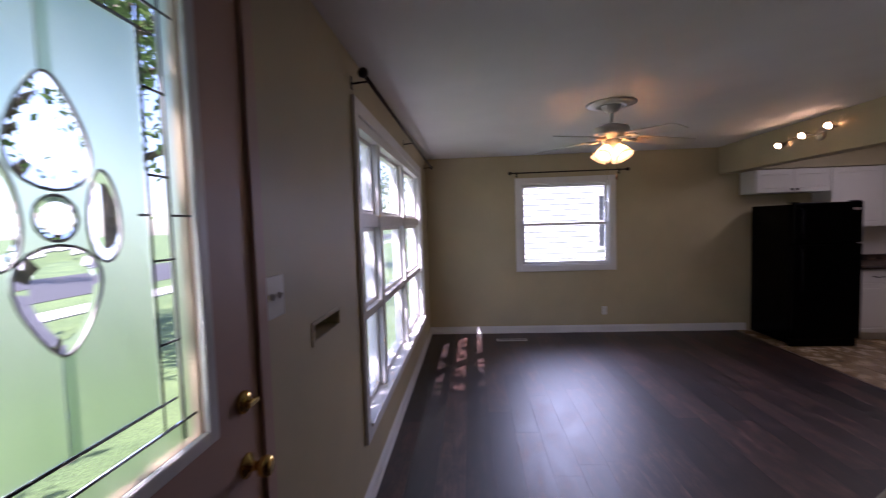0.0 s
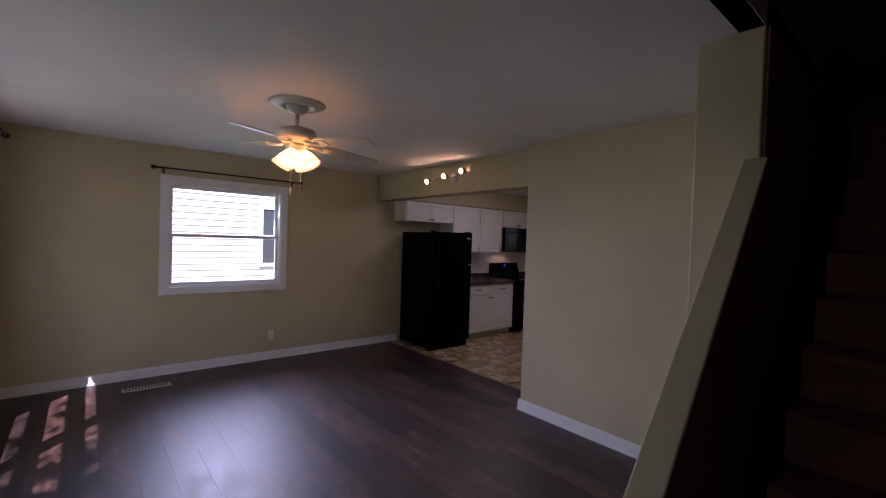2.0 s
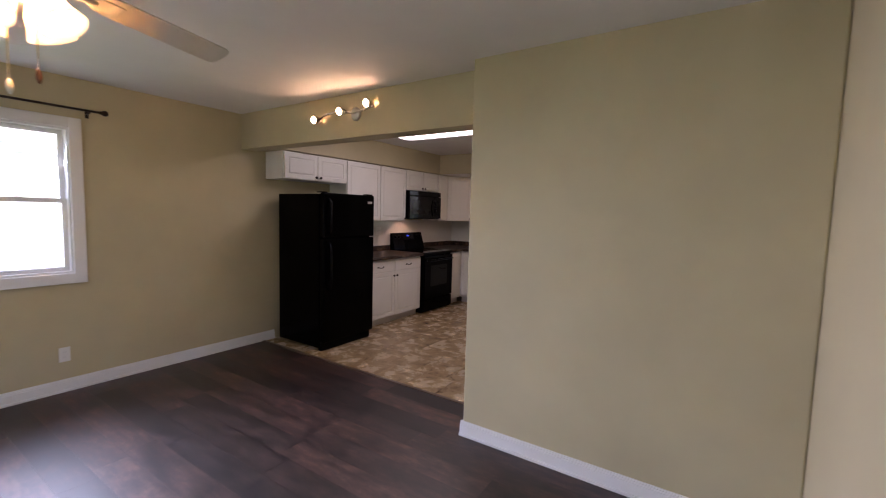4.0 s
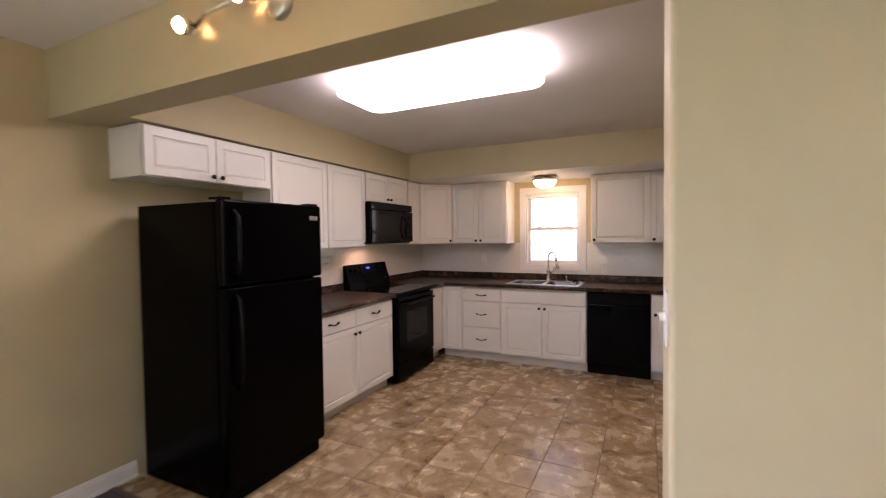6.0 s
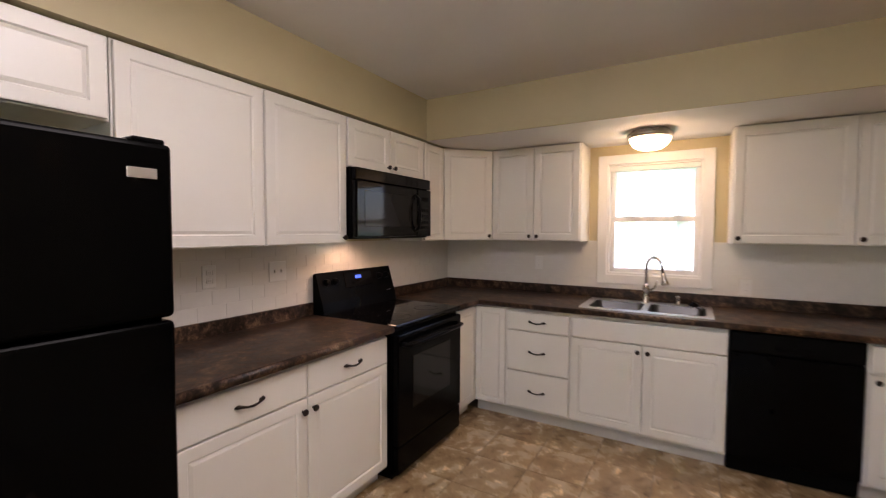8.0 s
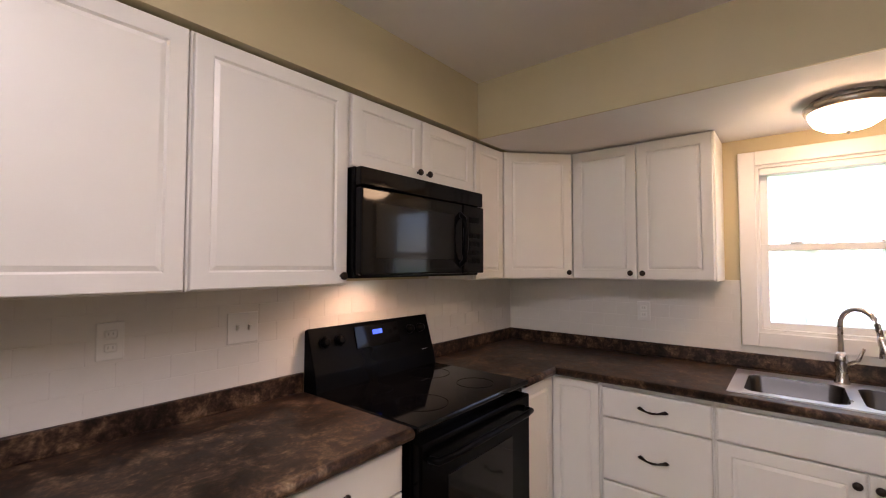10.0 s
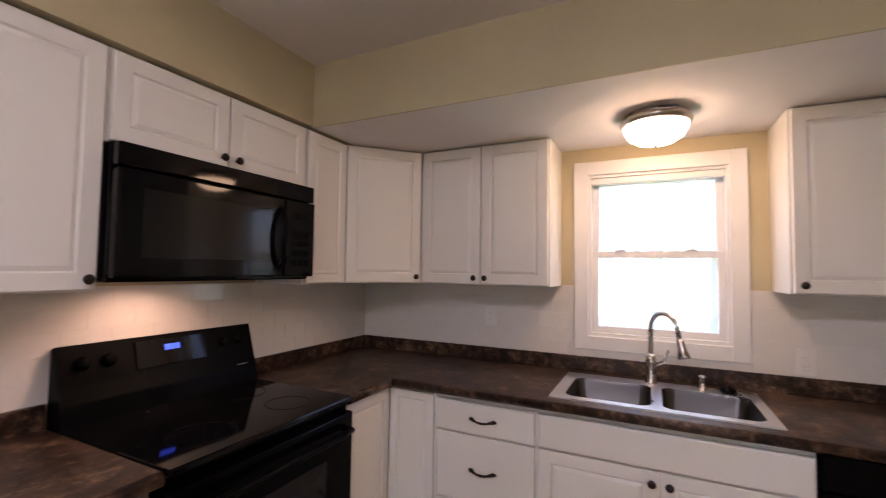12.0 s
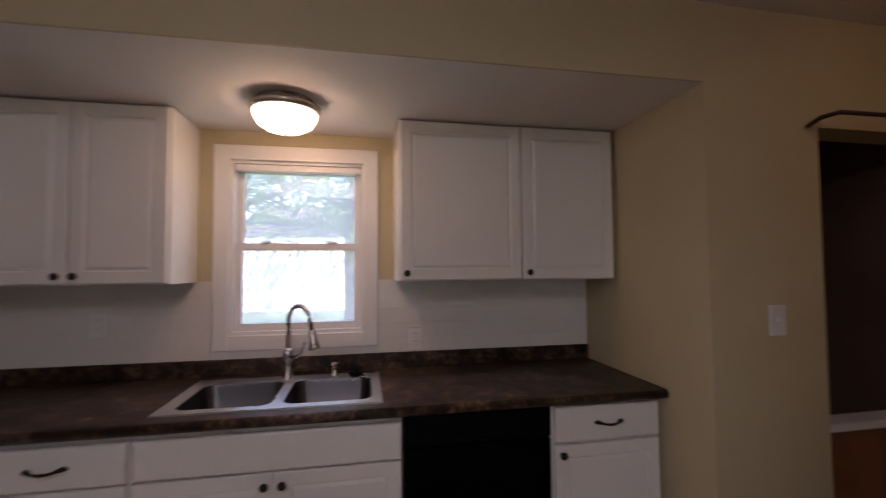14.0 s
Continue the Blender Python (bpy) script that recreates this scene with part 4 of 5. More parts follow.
for p, q in ((gzc + 0.224, gz1 - BI), (gzc - 0.216, gz0 + BI)):
    g = part("glass_band", box_bm(-0.0195, -0.016, gc - 0.011, gc + 0.011, min(p, q), max(p, q), 0.001), M_BAND, leafd, "grey-green ribbed glass band")
    g.visible_shadow = False
def drop(cy, cz, w, h, tip):
    pts = []
    for i in range(25):
        a = 2 * math.pi * i / 24
        wid = w * math.sin(a) * (1 - 0.45 * math.cos(a) * tip)
        pts.append((cy + wid, cz + h * math.cos(a)))
    return pts
def lens_bm(pts, x0=-0.022, x1=-0.0165):
    bb = bmesh.new()
    cy_, cz_ = sum(p[0] for p in pts[:-1]) / 24, sum(p[1] for p in pts[:-1]) / 24
    r0 = [bb.verts.new((x0, y, z)) for y, z in pts[:-1]]
    r1 = [bb.verts.new((x1, cy_ + (y - cy_) * 0.72, cz_ + (z - cz_) * 0.72)) for y, z in pts[:-1]]
    for i in range(24):
        bb.faces.new((r0[i], r0[(i + 1) % 24], r1[(i + 1) % 24], r1[i]))
    bb.faces.new(r1)
    bb.faces.new(r0[::-1])
    bmesh.ops.recalc_face_normals(bb, faces=bb.faces[:])
    return bb
JEWELS = [drop(*j) for j in ((gc, gzc + 0.1335, 0.064, 0.0905, 1), (gc, gzc - 0.129, 0.068, 0.087, -1), (gc, gzc, 0.036, 0.036, 0), (gc + 0.087, gzc + 0.005, 0.034, 0.080, 0.4), (gc - 0.087, gzc + 0.005, 0.034, 0.080, 0.4))]
fb = bmesh.new()
loops = [p[:-1] for p in JEWELS] + [[(gy0 + BI, gz0 + BI), (gy1 - BI, gz0 + BI), (gy1 - BI, gz1 - BI), (gy0 + BI, gz1 - BI)]]
edges = []
for lp in loops:
    vs = [fb.verts.new((-0.026, y, z)) for y, z in lp]
    edges += [fb.edges.new((vs[i], vs[(i + 1) % len(vs)])) for i in range(len(vs))]
bmesh.ops.triangle_fill(fb, use_beauty=True, edges=edges)
ex = bmesh.ops.extrude_face_region(fb, geom=fb.faces[:])
bmesh.ops.translate(fb, vec=(0.006, 0, 0), verts=[v for v in ex["geom"] if isinstance(v, bmesh.types.BMVert)])
for a0, a1, c0, c1 in ((gy0, gy0 + BO, gz0, gz1), (gy1 - BO, gy1, gz0, gz1), (gy0 + BO, gy1 - BO, gz0, gz0 + BO), (gy0 + BO, gy1 - BO, gz1 - BO, gz1)):
    box_bm(-0.026, -0.020, a0, a1, c0, c1, bm=fb)
bmesh.ops.recalc_face_normals(fb, faces=fb.faces[:])
gl = part("leaded_glass", fb, M_FROST, leafd, "pale green textured leaded glass")
for pts in JEWELS:
    g = part("bevel_jewel", lens_bm(pts), M_BEVEL, leafd, "clear bevelled glass jewel")
    g.visible_shadow = False
    part("jewel_rim", tube([(-0.018, y, z) for y, z in pts], 0.0026, 6), M_RIM, leafd)
part("cames", b, M_CAME, leafd, "dark lead cames")
for nm, zz in (("deadbolt", 1.11), ("door_knob", 0.935)):
    if nm == "deadbolt":
        kb = turned([(0.031, 0), (0.031, 0.008), (0.022, 0.016), (0.010, 0.018), (0.010, 0.024)], 20)
        join(kb, box_bm(-0.008, 0.008, -0.022, 0.022, 0.020, 0.034, 0.003))
    else:
        kb = turned([(0.033, 0), (0.033, 0.006), (0.014, 0.014), (0.012, 0.034), (0.026, 0.042), (0.029, 0.056), (0.024, 0.068), (0.004, 0.072)], 22)
    part(nm, moved(kb, pose(0.0, 1.368, zz, 0, 90, 0)), M_BRASS, leafd, "polished brass " + nm.replace("_", " "))
b = bmesh.new()
for a0, a1, c0, c1 in ((DOOR_W[0] - 0.055, DOOR_W[0], 0, 2.305), (DOOR_W[0], DOOR_W[1], 2.25, 2.305), (DOOR_W[1], DOOR_W[1] + 0.058, 0, 2.305)):
    box_bm(0.003, 0.014, a0, a1, c0, c1, 0.003, bm=b)
part("casing", b, M_DOORBRN, fdoor)
part("threshold", box_bm(-0.14, 0.03, dy0, dy1, 0.0, 0.012, 0.003), M_STRIP, fdoor)

# mail slot
ms = thing("mail_slot", pose(W, 0, 0), "mail slot with pale frame in the front wall", "mail slot")
y0, y1, z0, z1 = SLOT_W
b = bmesh.new()
for a0, a1, c0, c1 in ((y0 - 0.022, y0, z0 - 0.018, z1 + 0.018), (y1, y1 + 0.022, z0 - 0.018, z1 + 0.018), (y0, y1, z1, z1 + 0.018), (y0, y1, z0 - 0.018, z0)):
    box_bm(0.001, 0.006, a0, a1, c0, c1, 0.0015, bm=b)
part("frame", b, M_WALL, ms)
# Near-black sheet stands in for the shaded inside of the slot.
part("slot_shade", box_bm(-0.13, -0.12, y0, y1, z0, z1), M_SLOT, ms, "dark sheet for the shaded slot interior")


# ---- plates ----
def wall_plate(m, label, w=0.072, h=0.116, toggles=1, outlet=False):
    p = thing("outlet" if outlet else "light_switch", m, label, "outlet" if outlet else "light switch")
    part("plate", box_bm(-w / 2, w / 2, -0.006, 0.0, -h / 2, h / 2, 0.003, 2), M_PLATE, p)
    if outlet:
        for z in (-0.021, 0.021):
            o = part("receptacle", box_bm(-0.017, 0.017, -0.008, -0.004, z - 0.014, z + 0.014, 0.004), M_PLATE, p)
            for sx in (-0.006, 0.006):
                part("slot", box_bm(sx - 0.001, sx + 0.001, -0.0086, -0.007, z - 0.003, z + 0.006), M_SOCKET, o)
    else:
        for i in range(toggles):
            tx = (i - (toggles - 1) / 2) * 0.046
            part("toggle", moved(box_bm(tx - 0.005, tx + 0.005, -0.016, 0.0, -0.004, 0.014, 0.001), pose(0, 0, 0, 18, 0, 0)), M_PLATE, p)
    return p


WROT = pose(0, 0, 0, 0, 0, 90)
wall_plate(pose(W, 1.572, 1.358) @ WROT, "white double light switch beside the front door", 0.124, 0.130, 2)
wall_plate(pose(2.357, N, 0.300), "white outlet low on the khaki wall", outlet=True)
wall_plate(pose(SIDE, 2.60, 1.225) @ pose(0, 0, 0, 0, 0, -90), "white light switch beside the doorway")
wall_plate(pose(5.86, STUB + 0.01, 1.25) @ pose(0, 0, 0, 0, 0, 180), "white light switch on the short kitchen wall")
wall_plate(pose(5.84, STUB + 0.01, 0.34) @ pose(0, 0, 0, 0, 0, 180), "white outlet low on the short kitchen wall", outlet=True)
wall_plate(pose(3.745, JAMB, 1.29) @ pose(0, 0, 0, 0, 0, 180), "white light switch beside the kitchen opening")
dc = thing("door_chime", pose(5.85, STUB + 0.01, 2.31) @ pose(0, 0, 0, 0, 0, 180), "small white door chime high on the wall", "door chime")
part("case", box_bm(-0.06, 0.06, -0.035, 0.0, -0.05, 0.05, 0.012, 3), M_PLATE, dc)
wall_plate(pose(5.582, N - 0.0076, 1.216), "white outlet on the tiled splashback", outlet=True)
wall_plate(pose(5.990, N - 0.0076, 1.212), "wide white double light switch on the tiled splashback", 0.118, 0.116, 2)
wall_plate(pose(E - 0.0076, 5.366, 1.176) @ EROT, "white outlet on the splashback behind the counter", outlet=True)
wall_plate(pose(E - 0.0076, 3.880, 1.06) @ EROT, "white outlet beside the kitchen window", outlet=True)
# floor register
fv = thing("floor_register", pose(1.04, 5.925, 0.0), "cream metal floor register on the planks", "floor register")
part("frame", box_bm(-0.20, 0.20, -0.055, 0.055, 0.001, 0.006, 0.002), M_FANWHT, fv)
for i in range(14):
    part("slat", box_bm(-0.175 + i * 0.026, -0.162 + i * 0.026, -0.035, 0.035, 0.006, 0.0075), M_SLOT, fv)


# ---- rods ----
def curtain_rod(m, length, label, r=0.0095, off=0.07):
    """Along local x, wall behind at +y."""
    c = thing("curtain_rod", m, label, "curtain rod")
    part("pole", moved(tube([(0, 0, 0), (length, 0, 0)], r, 12), pose(0, 0, 0)), M_ROD, c)
    for x, s in ((0, -1), (length, 1)):
        part("finial", moved(turned([(r, 0), (r * 1.5, 0.006), (r * 1.1, 0.012), (r * 2.2, 0.026), (r * 2.5, 0.042), (r * 1.8, 0.056), (0.002, 0.062)], 16), pose(x, 0, 0, 0, 90 * s, 0)), M_ROD, c)
    for x in (0.06, length - 0.06) + ((length / 2,) if length > 3 else ()):
        bk = tube([(x, 0, -0.012), (x, off * 0.5, -0.016), (x, off - 0.001, -0.02)], 0.006, 8)
        join(bk, box_bm(x - 0.012, x + 0.012, off - 0.004, off, -0.05, 0.02, 0.001))
        part("bracket", bk, M_ROD, c)
    return c


curtain_rod(pose(1.125, N - 0.07, 2.232), 1.50, "dark curtain rod with knob finials above the window")
curtain_rod(pose(W + 0.09, 2.52, 2.35) @ pose(0, 0, 0, 0, 0, 90), 3.62, "long dark curtain rod above the picture window", 0.011, 0.09)
cr = thing("curved_rod", pose(SIDE, 2.40, 2.005) @ EROT, "dark curved curtain rod above the doorway", "curtain rod")
part("pole", tube([(-0.02, -0.001, -0.02), (-0.015, -0.05, 0.0), (0.03, -0.085, 0.012), (0.6, -0.09, 0.012), (0.9, -0.085, 0.012), (0.95, -0.001, -0.02)], 0.009, 10), M_ROD, cr)

# ---- ceiling fan ----
FX, FY = 1.675, 3.82
fan = thing("ceiling_fan", pose(FX, FY, CL), "white five-blade ceiling fan with four lit glass shades", "ceiling fan")
part("medallion", turned([(0.19, 0.0), (0.19, -0.006), (0.175, -0.014), (0.15, -0.012), (0.135, -0.022), (0.10, -0.026), (0.09, -0.014), (0.02, -0.014)], 40), M_FANWHT, fan, "round moulded ceiling medallion")
part("canopy", turned([(0.075, -0.014), (0.072, -0.03), (0.05, -0.062), (0.022, -0.075)], 28), M_FANWHT, fan)
part("downrod", turned([(0.014, -0.07), (0.014, -0.165)], 14), M_FANWHT, fan)
part("motor_housing", turned([(0.03, -0.155), (0.075, -0.168), (0.125, -0.185), (0.138, -0.205), (0.138, -0.235), (0.12, -0.255), (0.085, -0.275), (0.07, -0.285)], 36), M_FANWHT, fan)
part("switch_housing", turned([(0.07, -0.283), (0.075, -0.30), (0.07, -0.335), (0.045, -0.352), (0.02, -0.358)], 28), M_FANWHT, fan)
for i in range(5):
    a = 72 * i + 5
    bl = bmesh.new()
    outl = [(0.20, -0.05), (0.24, -0.062), (0.56, -0.068), (0.638, -0.068), (0.656, -0.058), (0.662, -0.035), (0.664, 0.0), (0.662, 0.035), (0.656, 0.058), (0.638, 0.068), (0.56, 0.068), (0.24, 0.062), (0.20, 0.05)]
    v0, v1 = [bl.verts.new((x, y, 0.003)) for x, y in outl], [bl.verts.new((x, y, -0.003)) for x, y in outl]
    bl.faces.new(v0)
    bl.faces.new(v1[::-1])
    for k in range(len(outl)):
        bl.faces.new((v0[k], v1[k], v1[(k + 1) % len(outl)], v0[(k + 1) % len(outl)]))
    bmesh.ops.recalc_face_normals(bl, faces=bl.faces[:])
    mm = pose(0, 0, -0.262, 0, 0, a) @ pose(0, 0, 0, -12, 5, 0)
    blade = part("blade", moved(bl, mm), M_BLADE, fan)
    ib = tube([(0.09, 0, -0.008), (0.14, 0, -0.016), (0.20, 0, -0.006)], 0.012, 8, radii=[0.018, 0.012, 0.014])
    join(ib, box_bm(0.185, 0.275, -0.035, 0.035, -0.009, -0.0035, 0.002))
    part("blade_iron", moved(ib, mm), M_FANWHT, blade)
for i in range(4):
    a = 40 + 90 * i
    mm = pose(0, 0, -0.335, 0, 0, a) @ pose(0.055, 0, 0, 0, -35, 0)
    sh = part("glass_shade", moved(turned([(0.022, 0.0), (0.030, -0.012), (0.046, -0.045), (0.056, -0.085), (0.068, -0.115), (0.066, -0.115), (0.053, -0.085), (0.043, -0.045), (0.026, -0.012)], 24, False), mm), M_SHADE, fan, "lit frosted tulip glass shade")
    part("lamp_holder", moved(turned([(0.014, 0.03), (0.024, 0.012), (0.026, -0.006), (0.018, -0.012)], 16), mm), M_FANWHT, fan)
    part("bulb", moved(turned([(0.012, -0.012), (0.022, -0.045), (0.024, -0.065), (0.016, -0.085), (0.002, -0.09)], 14), mm), M_FANBULB, sh)
for dx, dy, zl in ((0.03, -0.02, -0.56), (-0.03, 0.02, -0.60)):
    ch = part("pull_chain", tube([(dx, dy, -0.34), (dx, dy, zl)], 0.0018, 6), M_BRASS, fan)
    part("chain_fob", moved(turned([(0.003, 0.0), (0.008, -0.012), (0.009, -0.03), (0.003, -0.045)], 12), pose(dx, dy, zl)), M_DKWOOD if dx > 0 else M_FANWHT, ch)

# ---- three-lamp spot bar on the header ----
tb = thing("spot_bar", pose(DIV, 4.70, 2.303), "three-lamp brushed nickel spot bar on the header", "spot light")
part("rose", moved(turned([(0.055, 0), (0.055, 0.012), (0.04, 0.024), (0.012, 0.028)], 24), pose(0, -0.09, 0, 0, -90, 0)), M_NICKEL, tb)
part("bar", tube([(-0.055, -0.34, 0.03), (-0.075, -0.2, 0.0), (-0.05, -0.09, 0.0), (-0.06, 0.05, 0.03), (-0.075, 0.2, 0.01), (-0.055, 0.34, -0.03)], 0.008, 10), M_NICKEL, tb)
for yy, zz in ((0.315, -0.035), (0.0, 0.004), (-0.305, 0.035)):
    mm = pose(-0.085, yy, zz + 0.012, 0, 0, 0) @ pose(0, 0, 0, 0, 78, 0)
    hd = part("lamp_head", moved(turned([(0.012, 0.05), (0.020, 0.035), (0.030, 0.0), (0.033, -0.03), (0.030, -0.03), (0.026, 0.0)], 18, False), mm), M_NICKEL, tb)
    part("bulb", moved(turned([(0.012, 0.0), (0.022, -0.012), (0.024, -0.028), (0.017, -0.040), (0.002, -0.045)], 16), mm), M_SPOT, hd, "lit frosted spot bulb")

# ---- fluorescent cloud light ----
kl = thing("fluorescent_light", pose(5.05, 4.575, CK), "lit white fluorescent wraparound ceiling light", "ceiling light")
part("base", box_bm(-0.20, 0.20, -0.56, 0.56, -0.018, 0.0, 0.002), M_FANWHT, kl)
b = box_bm(-0.245, 0.245, -0.61, 0.61, -0.095, -0.019)
vert = [e for e in b.edges if abs(e.verts[0].co.z - e.verts[1].co.z) > 0.05]
bmesh.ops.bevel(b, geom=vert, offset=0.10, segments=6, affect="EDGES", profile=0.5)
low = [e for e in b.edges if e.verts[0].co.z < -0.09 and e.verts[1].co.z < -0.09]
bmesh.ops.bevel(b, geom=low, offset=0.018, segments=4, affect="EDGES", profile=0.5)
for f_ in b.faces:
    f_.smooth = True
part("diffuser", b, M_DIFF, kl, "lit white acrylic diffuser")

# ---- dome light over the sink ----
dl_ = thing("dome_light", pose(7.57, 4.475, SOF - 0.028), "lit flush dome light with nickel rim over the sink", "ceiling light")
part("rim", turned([(0.142, 0.0), (0.144, -0.012), (0.137, -0.026), (0.127, -0.032), (0.125, -0.02)], 40), M_NICKEL, dl_)
part("dome", turned([(0.128, -0.022), (0.124, -0.048), (0.106, -0.078), (0.075, -0.098), (0.03, -0.108), (0.004, -0.110)], 36), M_DOME, dl_, "lit warm frosted glass dome")
part("base", turned([(0.12, 0.022), (0.12, 0.0)], 32), M_NICKEL, dl_)
part("finial", turned([(0.008, -0.108), (0.010, -0.114), (0.006, -0.122), (0.002, -0.126)], 12), M_NICKEL, dl_)

# ---- hall lamp ----
hl = thing("hall_light", pose(6.3, 2.15, CK), "lit warm ceiling light in the hall", "ceiling light")
part("rim", turned([(0.15, 0.0), (0.15, -0.02), (0.13, -0.03)], 28), M_NICKEL, hl)
part("dome", turned([(0.13, -0.025), (0.11, -0.07), (0.05, -0.095), (0.004, -0.10)], 28), M_HALL, hl)

# ---- doorway beyond the kitchen ----
b = box_bm(7.30, 7.35, 1.61, 2.70, 0.0, 0.70)
dp = thing("half_wall", pose(0, 0, 0), "stained wood half wall with a white ledge", "half wall")
part("panel", b, M_DKWOOD, dp)
part("ledge", box_bm(7.27, 7.38, 1.61, 2.70, 0.70, 0.735, 0.004), M_TRIM, dp)

# ---- staircase ----
stair = thing("staircase", pose(0, 0, 0), "dark brown carpeted staircase rising behind a half wall", "staircase")
X0, RISE, RUN = 1.66, 0.195, 0.222
for i in range(13):
    part("tread", box_bm(X0 + i * RUN - 0.025, X0 + (i + 1) * RUN, 0.301, 1.216, (i + 1) * RISE - 0.035, (i + 1) * RISE, 0.010, 2), M_CARPET, stair)
    part("riser", box_bm(X0 + i * RUN, X0 + i * RUN + 0.02, 0.301, 1.216, i * RISE, (i + 1) * RISE - 0.035), M_CARPET, stair)
def sheet(pts, y0_, y1_, bmx):
    p0, p1 = [bmx.verts.new((x, y0_, z)) for x, z in pts], [bmx.verts.new((x, y1_, z)) for x, z in pts]
    bmx.faces.new(p0)
    bmx.faces.new(p1[::-1])
    for i in range(len(pts)):
        bmx.faces.new((p0[i], p0[(i + 1) % len(pts)], p1[(i + 1) % len(pts)], p1[i]))
    bmesh.ops.recalc_face_normals(bmx, faces=bmx.faces[:])
    return bmx
kn = thing("stair_half_wall", pose(0, 0, 0), "khaki sloping half wall beside the stairs with a painted cap", "half wall")
XA, XB = 1.38, STUBX - 0.001
cap_z = lambda x: 0.96 + 0.886 * (x - 1.55)               # top of the sloping cap
south = lambda x: 1.252 + 0.075 * (x - 1.55)              # it runs slightly askew
def hexa(pts):
    bb = bmesh.new()
    v = [bb.verts.new(p) for p in pts]
    for q in ((0, 1, 2, 3), (7, 6, 5, 4), (0, 4, 5, 1), (1, 5, 6, 2), (2, 6, 7, 3), (3, 7, 4, 0)):
        bb.faces.new([v[k] for k in q])
    bmesh.ops.recalc_face_normals(bb, faces=bb.faces[:])
    return bb
part("wall", hexa([(x, south(x) + dy, z_) for x in (XA, XB) for dy, z_ in ((0.012, 0.0), (0.076, 0.0), (0.076, cap_z(x) - 0.022), (0.012, cap_z(x) - 0.022))]), M_WALL, kn)
# thin dark brown sheet over the half wall's stair face
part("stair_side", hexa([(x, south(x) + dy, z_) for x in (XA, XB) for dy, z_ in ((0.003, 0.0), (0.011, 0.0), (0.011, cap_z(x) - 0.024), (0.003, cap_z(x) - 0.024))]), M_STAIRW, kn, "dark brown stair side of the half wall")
cap = hexa([(x, south(x) + dy, cap_z(x) + dz) for x in (XA, XB) for dy, dz in ((0.0, -0.022), (0.083, -0.022), (0.083, 0.0), (0.0, 0.0))])
bmesh.ops.bevel(cap, geom=cap.edges[:], offset=0.004, segments=2, affect="EDGES", profile=0.5)
part("cap", cap, M_WALL, kn, "khaki painted sloping cap board")

# ---- outdoors ----
solid("ground", box_bm(-400, 400, -400, 400, -0.75, -0.35), M_GRASS, "mown green lawn reaching to the distance", "lawn", "structure")
solid("road", box_bm(-19, -12, -300, 300, -0.36, -0.335), M_ROAD, "grey asphalt street beyond the lawn", "road", "structure")
solid("pavement", box_bm(-10.2, -9.0, -300, 300, -0.36, -0.32), M_WALK, "pale concrete footpath along the street", "pavement", "structure")
solid("front_path", box_bm(-9.0, W - T, 0.3, 1.6, -0.36, -0.315), M_WALK, "pale concrete path to the front door", "path", "structure")


def house(m, w, d, h, label, wins):
    o = thing("neighbour_house", m, label, "house")
    part("wall", box_bm(0, w, 0, d, -0.4, h), M_SIDING, o)
    for i in range(int((h + 0.3) / 0.125)):
        b_ = bmesh.new()
        z_ = -0.3 + i * 0.125
        vs = [(-0.004, z_ + 0.125), (-0.022, z_), (0.0, z_)]
        p0, p1 = [b_.verts.new((0, y, z)) for y, z in vs], [b_.verts.new((w, y, z)) for y, z in vs]
        for k in range(3):
            b_.faces.new((p0[k], p0[(k + 1) % 3], p1[(k + 1) % 3], p1[k]))
        bmesh.ops.recalc_face_normals(b_, faces=b_.faces[:])
        part("siding_board", b_, M_SIDING, o)
    b_ = bmesh.new()
    sheet([(-0.06, h), (d + 0.4, h), (d / 2, h + d * 0.22)], -0.2, w + 0.2, b_)
    part("roof", moved(b_, Matrix(((0, 1, 0, 0), (1, 0, 0, 0), (0, 0, 1, 0), (0, 0, 0, 1)))), M_ROOF, o)
    for x, z, ww, hh in wins:
        wd = part("window", box_bm(x, x + ww, -0.03, 0.01, z, z + hh), M_DARKWIN, o)
        b_ = bmesh.new()
        for x0, x1, z0, z1 in ((x - 0.07, x, z - 0.07, z + hh + 0.07), (x + ww, x + ww + 0.07, z - 0.07, z + hh + 0.07), (x, x + ww, z + hh, z + hh + 0.07), (x, x + ww, z - 0.07, z), (x, x + ww, z + hh / 2 - 0.02, z + hh / 2 + 0.02)):
            box_bm(x0, x1, -0.05, 0.01, z0, z1, bm=b_)
        part("frame", b_, M_TRIM, wd)
    return o


house(pose(-0.6, 10.3, 0), 12, 9, 3.0, "white sided neighbouring house across the side yard", [(4.05, 0.95, 0.75, 1.15)])
house(pose(24.0, 9.0, 0) @ EROT, 12, 8, 2.8, "white sided garage house behind the back yard", [(7.5, 0.9, 1.0, 1.1)])
house(pose(-27, -6, 0) @ pose(0, 0, 0, 0, 0, 90), 14, 9, 3.2, "white sided house across the street", [(2.0, 0.8, 1.4, 1.2), (8.0, 0.8, 1.4, 1.2)])


